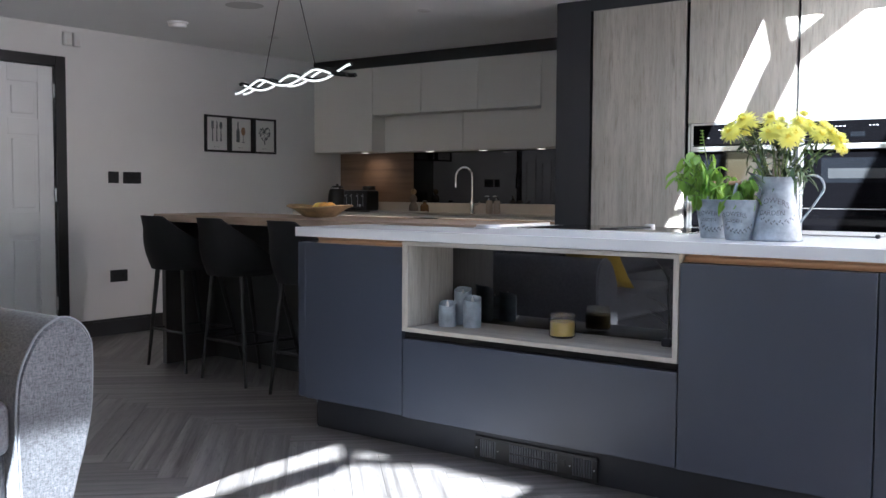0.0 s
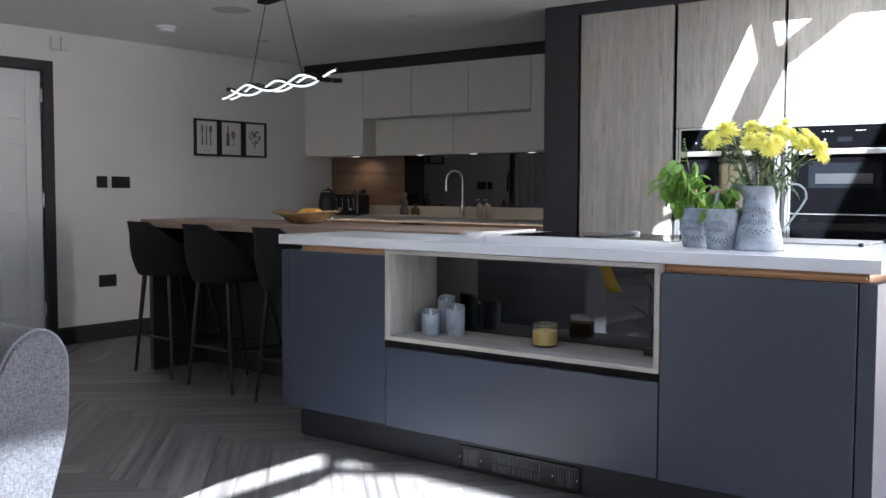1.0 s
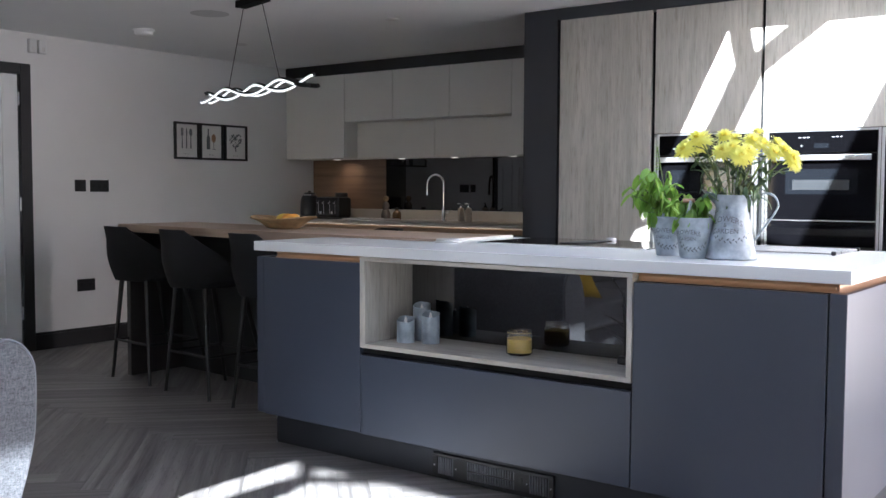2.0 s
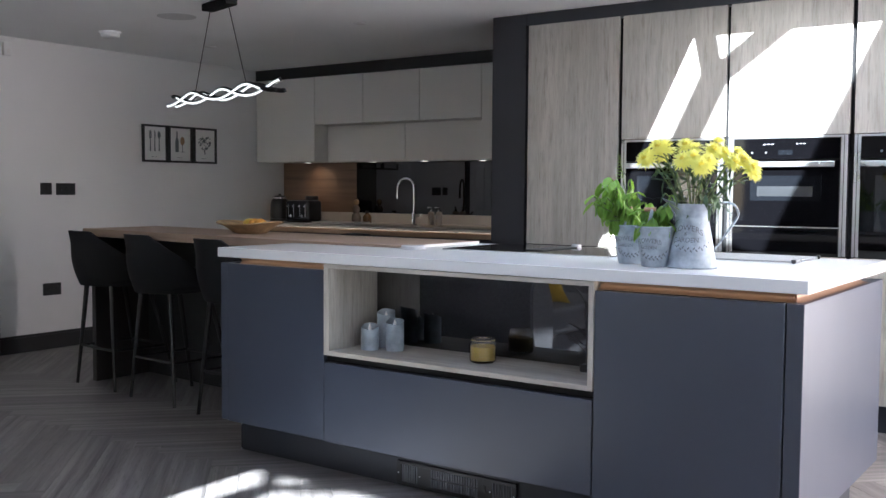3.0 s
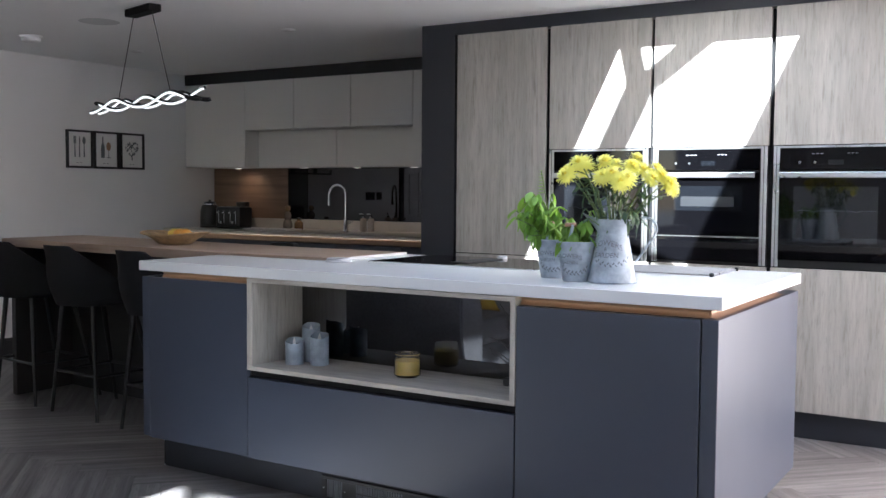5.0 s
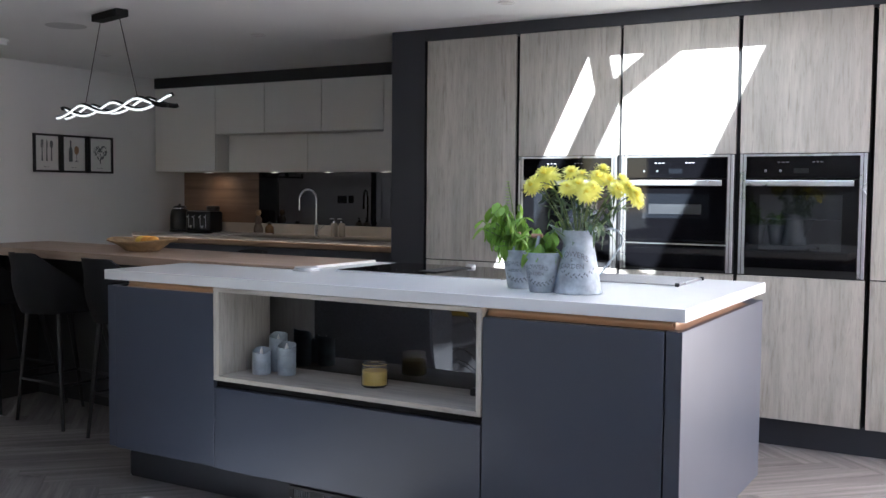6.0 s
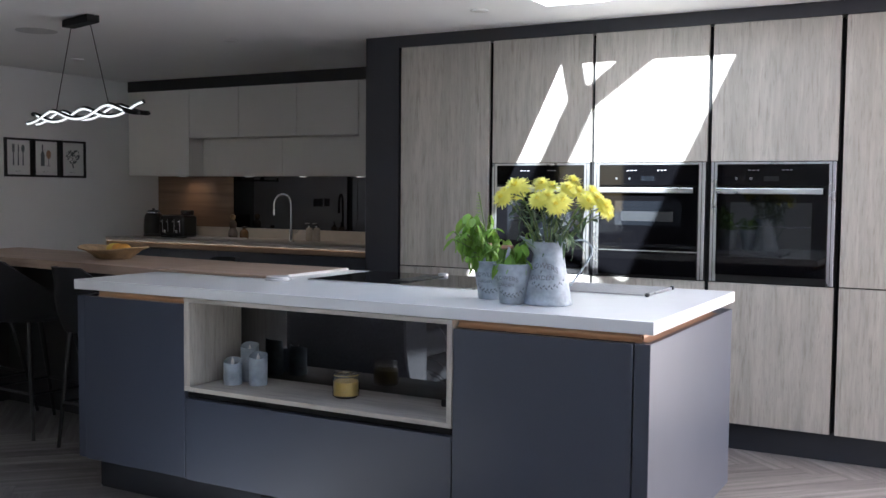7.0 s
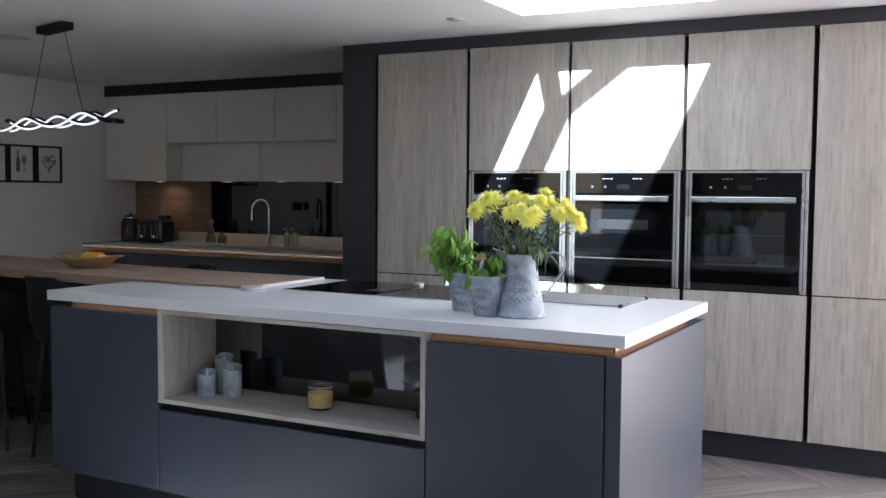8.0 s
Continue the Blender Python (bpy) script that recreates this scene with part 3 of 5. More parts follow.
for a, b in ((-2.905, -2.402), (-1.226, -0.600)):
    bm = bmesh.new()
    channel(bm, ((a, IY0 + 0.012), (b, IY0 + 0.012)), (0, -1))
    part("grip_rail", bm, COPPER, island, "copper coloured grip rail", smooth=True)
    part("led_strip", cube(a, b, IY0 + 0.006, IY0 + 0.016, 0.8592, 0.8597), RAILGLOW, island, "warm light strip under the worktop")
bm = bmesh.new()
channel(bm, ((IX1 - 0.012, IY0 + 0.03), (IX1 - 0.012, 3.66)), (1, 0))
part("grip_rail", bm, COPPER, island, "copper coloured grip rail", smooth=True)
part("plinth", cube(-2.998, -0.66, 2.920, 2.936, 0.0, 0.150), PLINTH, island, "near-black plinth")
part("plinth", cube(-0.664, -0.648, 2.937, IY1 - 0.06, 0.0, 0.150), PLINTH, island, "near-black plinth")
part("plinth_trim", cube(-3.002, -2.9985, 2.917, 2.937, 0.0, 0.150), STEEL, island, "thin metal plinth corner")

# open niche in oak
niche = part("niche", cube(-2.400, -1.229, IY0 - 0.002, 3.098, 0.499, 0.516, bevel=0.001), OAKX, island, "pale oak shelf")
part("niche_top", cube(-2.400, -1.229, IY0 - 0.002, 3.098, 0.842, 0.8575, bevel=0.001), OAKX, niche)
part("niche_side", cube(-2.400, -2.372, IY0 - 0.0015, 3.098, 0.5165, 0.8415, bevel=0.001), OAK, niche)
part("niche_side", cube(-1.2480, -1.229, IY0 - 0.0015, 3.098, 0.5165, 0.8415, bevel=0.001), OAK, niche)
part("niche_mirror", cube(-2.3715, -1.2485, 3.092, 3.098, 0.517, 0.8415), SMOKE, niche, "smoked mirror glass back")

# kick-space heater in the plinth
heater = thing("plinth_heater", -1.85, 2.912, 0.0, "black kick-space fan heater grille set in the plinth", "heater")
hx0, hx1 = -2.122, -1.580
bm = bmesh.new()
box(bm, hx0, hx1, 2.908, 2.9195, 0.006, 0.020, 0.001)
box(bm, hx0, hx1, 2.908, 2.9195, 0.088, 0.100, 0.001)
for a, b in ((hx0, hx0 + 0.022), (hx0 + 0.100, hx0 + 0.165), (hx1 - 0.165, hx1 - 0.100), (hx1 - 0.018, hx1)):
    box(bm, a, b, 2.9082, 2.9195, 0.020, 0.088)
part("frame", bm, BLACKMETAL, heater)
part("backing", cube(hx0 + 0.004, hx1 - 0.004, 2.9175, 2.9198, 0.01, 0.096), BLACKMATT, heater)
x = hx0 + 0.026
while x < hx1 - 0.02:
    if not (hx0 + 0.098 < x < hx0 + 0.163 or hx1 - 0.167 < x < hx1 - 0.102):
        part("slat", cube(x, x + 0.005, 2.9085, 2.917, 0.020, 0.088), SLATGREY, heater)
    x += 0.0115
part("crossbar", cube(hx0 + 0.166, hx1 - 0.166, 2.9076, 2.9084, 0.052, 0.057), BLACKPLASTIC, heater)
part("switch", cube(hx1 - 0.145, hx1 - 0.130, 2.905, 2.908, 0.048, 0.072), BLACKPLASTIC, heater)
for sx in (hx0 + 0.010, hx0 + 0.112, hx1 - 0.110, hx1 - 0.009):
    part("screw", cube(sx - 0.003, sx + 0.003, 2.9062, 2.9078, 0.050, 0.056, bevel=0.001), STEEL, heater)

# white worktop
bm = box(bmesh.new(), -3.003, -0.557, IY0 - 0.006, 3.835, 0.860, CT, 0.003, 2)
top = tagged(part("worktop", bm, QUARTZ, None, "thick white quartz worktop on the island"), "", "worktop")

# breakfast bar
bar = thing("breakfast_bar", -3.55, 3.5, 0, "long oak breakfast bar joined to the island worktop", "breakfast bar")


def swing(bm):
    """The bar leaves the island at a slight angle."""
    for v in bm.verts:
        v.co.y += 0.085 * max(0.0, -2.95 - v.co.x)
    return bm


part("bar_top", swing(cube(-4.87, -3.006, 3.25, 3.80, 0.868, 0.912, bevel=0.002)), BARWOOD, bar, "warm oak slab")
part("bar_end", cube(-3.0055, -2.335, 3.25, 3.80, 0.9005, 0.912, bevel=0.002), BARWOOD, bar, "warm oak slab lying on the worktop")
part("bar_edging", cube(-2.3345, -2.330, 3.25, 3.80, 0.9005, 0.9118), GREIGE, bar, "pale edging strip")
part("bar_leg", swing(cube(-4.86, -4.82, 3.30, 3.78, 0.0, 0.867, bevel=0.002)), LEGGREY, bar, "dark grey end leg panel")
part("bar_back", swing(cube(-4.818, -3.008, 3.68, 3.79, 0.0, 0.867, bevel=0.002)), BLACKWOOD, bar, "near-black panel below the bar")


# ---------------------------------------------------------------- sink run and wall units
WY = 6.01


def wall_unit(x0, x1, z0, z1, y, label):
    ob = thing("wall_cabinet", (x0 + x1) / 2, NY - 0.1, z0, label, "cabinet", "greige wall cabinets")
    part("body", cube(x0, x1, y + 0.022, NY - 0.004, z0, z1), GREIGE, ob)
    part("door", cube(x0 + 0.0015, x1 - 0.0015, y, y + 0.020, z0, z1 - 0.001, bevel=0.001), GREIGE, ob, "flat greige door")
    return ob


wall_unit(WX + 0.004, -5.430, 1.385, 2.085, WY, "tall greige wall cabinet in the corner")
for a, b in ((-5.428, -4.907), (-4.905, -4.341), (-4.339, -3.770)):
    wall_unit(a, b, 1.690, 2.085, WY, "greige handleless upper wall cabinet")
for a, b in ((-5.428, -4.600), (-4.598, -3.770)):
    wall_unit(a, b, 1.385, 1.688, WY + 0.16, "recessed greige lower wall cabinet")
wall_unit(-3.768, -2.977, 1.385, 2.085, WY, "tall greige wall cabinet beside the end panel")
structure("cornice", cube(WX + 0.002, -2.977, WY - 0.004, WY + 0.05, 2.087, CZ), BLACKWOOD, "dark strip above the wall cabinets", "trim")
for x in (-5.655, -4.936, -4.399, -3.859):
    ob = thing("cabinet_spot", x, 6.12, 1.37, "small warm recessed spot below the wall cabinets", "spotlight", "cabinet spots")
    zb = 1.3845
    part("rim", lathe(bmesh.new(), x, 6.17, [(0.040, zb), (0.040, zb - 0.006), (0.030, zb - 0.006)], 20), STEEL, ob)
    part("lens", lathe(bmesh.new(), x, 6.17, [(0.029, zb - 0.0062), (0.029, zb - 0.008)], 20), SPOTGLOW, ob)
    ld = bpy.data.lights.new("spot_lamp", "SPOT")
    ld.energy, ld.color, ld.spot_size, ld.spot_blend, ld.shadow_soft_size = 0.26, (1.0, 0.72, 0.48), radians(125), 1.0, 0.03
    lo = new("spot_lamp", ld)
    lo.matrix_world = look((x, 6.17, zb - 0.012), (x, 6.30, 1.16))

# backs
structure("splashback", cube(WX + 0.002, -5.256, NY - 0.012, NY - 0.001, 0.956, 1.3845), SPLASHWOOD, "brown wood splashback panel", "splashback")
structure("splashback_strip", cube(-5.254, -5.040, NY - 0.014, NY - 0.001, 0.956, 1.3845), BLACKGLASS, "black glass strip of the splashback", "splashback")
def askew(bm):
    """Turns the front of a panel on the sink wall slightly towards the room's corner."""
    for v in bm.verts:
        if v.co.y < NY - 0.010:
            v.co.y -= 0.0175 * max(0.0, v.co.x + 5.038)
    return bm


structure("mirror_splashback", askew(cube(-5.038, -2.978, NY - 0.013, NY - 0.001, 0.956, 1.3845)), SMOKE2, "smoked mirror splashback behind the sink", "splashback")
WT = 0.875
sink_top = tagged(part("sink_worktop", cube(WX + 0.002, -2.978, 5.748, NY - 0.001, WT - 0.026, WT, bevel=0.002), STONE, None, "pale worktop of the sink run"), "", "worktop")
structure("upstand", askew(cube(-5.038, -2.978, NY - 0.020, NY - 0.001, WT + 0.001, 0.955)), STONE, "pale upstand behind the sink worktop", "trim")
structure("upstand", cube(WX + 0.003, -5.039, NY - 0.020, NY - 0.0145, WT + 0.001, 0.955), STONE, "pale upstand behind the sink worktop", "trim")
xs = [WX + 0.004, -5.5, -4.9, -4.3, -3.7, -2.978]
for a, b in zip(xs, xs[1:]):
    ob = thing("base_cabinet", (a + b) / 2, 6.0, 0, "dark anthracite base cabinet under the sink worktop", "cabinet", "sink run base cabinets")
    part("body", cube(a, b, 5.80, NY - 0.004, 0.0, WT - 0.034), DARKLAC, ob)
    part("door", cube(a + 0.0015, b - 0.0015, 5.755, 5.777, 0.15, 0.795, bevel=0.001), LACQUER, ob)
bm = bmesh.new()
box(bm, WX + 0.004, -2.979, 5.752, 5.770, 0.802, 0.842, 0.006, 2)
structure("sink_led_strip", cube(WX + 0.004, -2.979, 5.7525, 5.762, 0.8480, 0.8486), RAILGLOW, "warm light strip under the sink worktop edge", "light strip")
structure("sink_grip_rail", bm, COPPER, "copper grip rail along the sink run", "trim")


# ---------------------------------------------------------------- west wall: pictures, switches, alarm
def picture(y0, y1, motif, label):
    z0, z1 = 1.357, 1.648
    ob = thing("framed_picture", WX, (y0 + y1) / 2, z0, label, "picture", "three framed prints")
    x = WX + 0.002
    f = 0.016
    bm = bmesh.new()
    box(bm, x, x + 0.022, y0, y0 + f, z0, z1, 0.001)
    box(bm, x, x + 0.022, y1 - f, y1, z0, z1, 0.001)
    box(bm, x, x + 0.0215, y0 + f, y1 - f, z0, z0 + f, 0.001)
    box(bm, x, x + 0.0215, y0 + f, y1 - f, z1 - f, z1, 0.001)
    part("frame", bm, BLACKWOOD, ob, "black picture frame")
    part("print", cube(x, x + 0.008, y0 + f, y1 - f, z0 + f, z1 - f), PAPER, ob, "pale print")
    cy, cz = (y0 + y1) / 2, (z0 + z1) / 2 + 0.02
    fx0, fx1 = x + 0.0082, x + 0.0095

    def flat(pts):
        bm = bmesh.new()
        a = [bm.verts.new((fx0, cy + p, cz + q)) for p, q in pts]
        b = [bm.verts.new((fx1, cy + p, cz + q)) for p, q in pts]
        bm.faces.new(a)
        bm.faces.new(b[::-1])
        for i in range(len(a)):
            j = (i + 1) % len(a)
            bm.faces.new((a[i], b[i], b[j], a[j]))
        return bm

    def oval(oy, oz, ry, rz, n=14):
        return [(oy + ry * math.cos(2 * math.pi * i / n), oz + rz * math.sin(2 * math.pi * i / n)) for i in range(n)]

    if motif == "cutlery":
        for dy in (-0.042, 0.0, 0.042):
            part("motif", flat([(dy - 0.0065, -0.080), (dy + 0.0065, -0.080), (dy + 0.0035, 0.02), (dy - 0.0035, 0.02)]), INK, ob)
        for k in (-0.008, 0.0, 0.008):
            part("motif", flat([(-0.042 + k - 0.003, 0.02), (-0.042 + k + 0.003, 0.02), (-0.042 + k + 0.003, 0.080), (-0.042 + k - 0.003, 0.080)]), INK, ob)
        part("motif", flat([(-0.004, 0.02), (0.008, 0.02), (0.007, 0.065), (-0.002, 0.085)]), INK, ob)
        part("motif", flat(oval(0.042, 0.047, 0.015, 0.030)), INK, ob)
    elif motif == "wine":
        part("motif", flat([(-0.048, -0.08), (-0.014, -0.08), (-0.014, 0.01), (-0.025, 0.035), (-0.025, 0.085), (-0.037, 0.085), (-0.037, 0.035), (-0.048, 0.01)]), INK, ob)
        part("motif", flat(oval(0.024, 0.01, 0.022, 0.034)), TERRACOTTA, ob)
        part("motif", flat([(0.022, -0.075), (0.026, -0.075), (0.026, -0.02), (0.022, -0.02)]), INK, ob)
        part("motif", flat([(0.006, -0.08), (0.042, -0.08), (0.042, -0.075), (0.006, -0.075)]), INK, ob)
    else:
        rnd = random.Random(5)
        n = 0
        while n < 110:
            a, r = rnd.uniform(0, 2 * math.pi), rnd.random() ** 0.4
            hx = 0.064 * r * math.sin(a) ** 3
            hz = 0.0050 * r * (13 * math.cos(a) - 5 * math.cos(2 * a) - 2 * math.cos(3 * a) - math.cos(4 * a))
            s = rnd.uniform(0.003, 0.007)
            part("motif", flat(oval(hx, hz - 0.005, s, s * 1.3, 6)), INK, ob)
            n += 1
    for k, w in enumerate((0.05, 0.03)):
        part("caption_bar", cube(fx0, fx1, cy - 0.03 + k * 0.035, cy - 0.03 + k * 0.035 + w * 0.5, z0 + 0.040, z0 + 0.043), INK, ob)


picture(4.797, 5.036, "cutlery", "black framed print of fork, knife and spoon on the white wall")
picture(5.046, 5.285, "wine", "black framed print of a wine bottle and glass")
picture(5.300, 5.541, "heart", "black framed print of a dotted heart shape")


def wall_plate(y0, y1, z0, z1, name, label, rockers):
    ob = thing(name, WX, (y0 + y1) / 2, z0, label, name.replace("_", " "), "black wall plates")
    part("plate", cube(WX + 0.001, WX + 0.010, y0, y1, z0, z1, bevel=0.002, segs=2), BLACKPLASTIC, ob)
    n = rockers
    for i in range(n):
        c = y0 + (i + 0.5) * (y1 - y0) / n
        part("rocker", cube(WX + 0.010, WX + 0.013, c - 0.012, c + 0.012, z0 + 0.03, z1 - 0.025, bevel=0.001), BLACKMETAL, ob)


wall_plate(3.933, 4.018, 1.100, 1.184, "light_switch", "black single light switch on the white wall", 1)
wall_plate(4.056, 4.207, 1.098, 1.183, "light_switch", "black double light switch on the white wall", 3)
wall_plate(3.939, 4.080, 0.383, 0.470, "power_socket", "black double power socket low on the wall", 2)

for y0, y1 in ((3.590, 3.650), (3.662, 3.722)):
    ob = thing("alarm_sensor", WX, (y0 + y1) / 2, 2.05, "small white rounded alarm sensor box near the ceiling", "alarm", "pair of alarm boxes")
    part("casing", cube(WX + 0.001, WX + 0.035, y0, y1, 2.040, 2.135, bevel=0.010, segs=3), WHITEPLASTIC, ob, smooth=True)
    for k in range(3):
        part("slot", cube(WX + 0.0352, WX + 0.0362, y0 + 0.022 + k * 0.008, y0 + 0.026 + k * 0.008, 2.055, 2.085), GREIGE, ob)

# ---------------------------------------------------------------- ceiling fittings
ob = thing("smoke_alarm", -5.35, 3.97, CZ, "round white smoke alarm on the ceiling", "smoke alarm")
part("base", lathe(bmesh.new(), -5.35, 3.97, [(0.070, CZ - 0.001), (0.070, CZ - 0.012), (0.064, CZ - 0.014)], 32), WHITEPLASTIC, ob, smooth=True)
part("cover", lathe(bmesh.new(), -5.35, 3.97, [(0.060, CZ - 0.0142), (0.058, CZ - 0.034), (0.046, CZ - 0.042), (0.02, CZ - 0.044)], 32), WHITEPLASTIC, ob, smooth=True)
ob = thing("ceiling_speaker", -4.53, 3.84, CZ, "flat round white speaker in the ceiling", "speaker")
part("ring", lathe(bmesh.new(), -4.53, 3.84, [(0.115, CZ - 0.0005), (0.114, CZ - 0.002), (0.104, CZ - 0.003)], 40), GRILLE, ob, smooth=True)
part("grille", lathe(bmesh.new(), -4.53, 3.84, [(0.103, CZ - 0.0032), (0.06, CZ - 0.0042), (0.01, CZ - 0.0045)], 40), GRILLE, ob, smooth=True)
for x, y in ((-3.75, 4.61), (-1.96, 4.40), (-5.31, 4.79)):
    ob = thing("downlight", x, y, CZ, "small white recessed downlight, switched off", "downlight", "ceiling downlights")
    part("ring", lathe(bmesh.new(), x, y, [(0.044, CZ - 0.0005), (0.044, CZ - 0.006), (0.030, CZ - 0.007)], 24), WHITEPLASTIC, ob, smooth=True)
    part("lens", lathe(bmesh.new(), x, y, [(0.029, CZ - 0.0072), (0.029, CZ - 0.0085)], 24), PAPER, ob)

# twisted pendant above the bar
LX, LY, LZ = -3.945, 3.650, 1.668
LDIR = Vector((0.965, -0.262, 0.0))
LSIDE = Vector((0.262, 0.965, 0.0))
lamp = thing("pendant_lamp", LX, LY, CZ, "black pendant with two twisted lit ribbons over the bar", "lamp")
bm = box(bmesh.new(), -0.145, 0.145, -0.035, 0.035, -0.040, -0.001, 0.003)
bm.transform(Matrix.Translation((LX, LY, CZ)) @ Matrix.Rotation(math.atan2(LDIR.y, LDIR.x), 4, "Z"))
part("ceiling_rose", bm, ROSEBLACK, lamp, "black box rose")
for s in (-1, 1):
    a = Vector((LX, LY, CZ - 0.040)) + LDIR * 0.11 * s
    b = Vector((LX, LY, LZ + 0.03)) + LDIR * 0.305 * s
    part("cord", tube(bmesh.new(), (a, b), 0.0022, 6), BLACKMETAL, lamp)


UP = Vector((0, 0, 1))
FLAT = (UP * 0.80 - LSIDE * 0.45).normalized()
FRONT = (-LSIDE * 0.80 - UP * 0.45).normalized()


def ribbon(phase, aside, half, front, back, u0=0.0, u1=1.0):
    """A wavy strip of the pendant, from front to back along the way that it faces."""
    rows = []
    n = 130
    for i in range(n + 1):
        u = u0 + (u1 - u0) * i / n
        a = 2 * math.pi * 2.0 * u + phase
        c = Vector((LX, LY, LZ)) + LDIR * ((u - 0.5) * 1.28) + UP * (0.027 * math.sin(a)) + LSIDE * (aside + 0.012 * math.cos(a))
        rows.append([c - FLAT * half + FRONT * front, c + FLAT * half + FRONT * front, c + FLAT * half - FRONT * back, c - FLAT * half - FRONT * back])
    bm = bmesh.new()
    vs = rows_mesh(bm, rows, closed=True)
    bm.faces.new(vs[0][::-1])
    bm.faces.new(vs[-1])
    return bm


for ph, aside, u0, u1 in ((-math.pi / 2, -0.022, 0.0, 0.90), (-math.pi / 2, 0.030, 0.0, 0.88), (math.pi / 2, 0.004, 0.07, 1.0)):
    ch = part("ribbon", ribbon(ph, aside, 0.0095, 0.0, 0.014), ROSEBLACK, lamp, "black twisted channel", smooth=True)
    part("diffuser", ribbon(ph, aside, 0.0056, 0.0035, -0.0005, u0, u1), LED, ch, "lit white diffuser strip", smooth=True)


# ---------------------------------------------------------------- bar stools
def bar_stool():
    ob = thing("bar_stool", 0, 0, 0, "black upholstered bar stool with thin black legs, tucked at the bar", "bar stool", "stools round the bar")

    def shell_point(phi, v, inner):
        hi = 0.312 - 0.195 * max(0.0, min(1.0, (abs(phi) - 0.55) / 1.25))
        r = 0.192 + 0.030 * v + 0.018 * math.sin(math.pi * min(1.0, v * 1.3)) - (0.030 if inner else 0.0)
        flare = 0.045 * v * math.cos(phi)
        z = 0.595 + hi * v
        return (r * 0.87 * math.sin(phi), -0.085 - (r + flare) * math.cos(phi) * 0.95, z)

    n, m = 30, 8
    bm = bmesh.new()
    rows = []
    for j in range(m + 1):
        rows.append([shell_point(-2.15 + 4.3 * i / n, j / m, False) for i in range(n + 1)])
    for j in range(m, -1, -1):
        rows.append([shell_point(-2.15 + 4.3 * i / n, j / m, True) for i in range(n + 1)])
    vs = rows_mesh(bm, rows)
    bm.faces.new([r[0] for r in vs])
    bm.faces.new([r[-1] for r in vs])
    part("backrest", bm, BLACKFABRIC, ob, "curved upholstered back with sloping arms", smooth=True)
    bm = bmesh.new()
    prof = [(0.10, 0.590), (0.172, 0.592), (0.186, 0.610), (0.184, 0.650), (0.165, 0.672), (0.09, 0.680), (0.02, 0.681)]
    lathe(bm, 0, -0.075, prof, 36)
    part("seat", bm, BLACKFABRIC, ob, "padded seat", smooth=True)
    feet = [(-0.205, -0.20), (0.205, -0.20), (0.205, 0.20), (-0.205, 0.20)]
    tops = [(-0.135, -0.17), (0.135, -0.17), (0.135, 0.07), (-0.135, 0.07)]
    for (fx, fy), (tx, ty) in zip(feet, tops):
        leg = part("leg", tube(bmesh.new(), ((tx, ty, 0.592), (fx, fy, 0.004)), 0.012, 10, (0.015, 0.009)), BLACKMETAL, ob, smooth=True)
        part("foot_pad", lathe(bmesh.new(), fx, fy, [(0.010, 0.0), (0.010, 0.005)], 10), BLACKPLASTIC, leg)
    k = 0.62
    ring = [(tx + (fx - tx) * k, ty + (fy - ty) * k, 0.592 - 0.588 * k) for (fx, fy), (tx, ty) in zip(feet, tops)]
    for i in range(4):
        part("footrest", tube(bmesh.new(), (ring[i], ring[(i + 1) % 4]), 0.008, 8), BLACKMETAL, ob)
    return ob


stool = bar_stool()
STOOLS = [(-4.655, 3.55, -5.5), (-4.075, 3.49, -4.8), (-3.45, 3.43, -5.0)]
stool.matrix_basis = pose(STOOLS[0][0], STOOLS[0][1], 0, 0, 0, STOOLS[0][2])
for x, y, r in STOOLS[1:]:
    copy_thing(stool, pose(x, y, 0, 0, 0, r))
tagged(copy_thing(stool, pose(-3.36, 3.80, 0, 0, 0, 174)), "black upholstered bar stool on the sink side of the bar")


# ---------------------------------------------------------------- sofa
sofa = thing("sofa", -3.0, 0.3, 0, "grey woven fabric sofa with rounded piped arms", "sofa")
AX0, AX1 = -3.46, -2.545
ARM = [(1.272, 0.10), (1.264, 0.30), (1.265, 0.439), (1.275, 0.519), (1.299, 0.581), (1.336, 0.639), (1.383, 0.671), (1.422, 0.679),
       (1.466, 0.661), (1.498, 0.618), (1.509, 0.560), (1.503, 0.398), (1.480, 0.286), (1.453, 0.199), (1.425, 0.10)]


def smooth_line(pts, k=5):
    """A finer line through the points."""
    out = []
    for i in range(len(pts) - 1):
        p0, p1, p2, p3 = (Vector(pts[max(0, min(len(pts) - 1, i + d))]) for d in (-1, 0, 1, 2))
        for s in range(k):
            t = s / k
            out.append(tuple(0.5 * (2 * p1 + (p2 - p0) * t + (2 * p0 - 5 * p1 + 4 * p2 - p3) * t * t + (3 * p1 - p0 - 3 * p2 + p3) * t ** 3)))
    return out + [tuple(pts[-1])]


ARM = smooth_line(ARM)


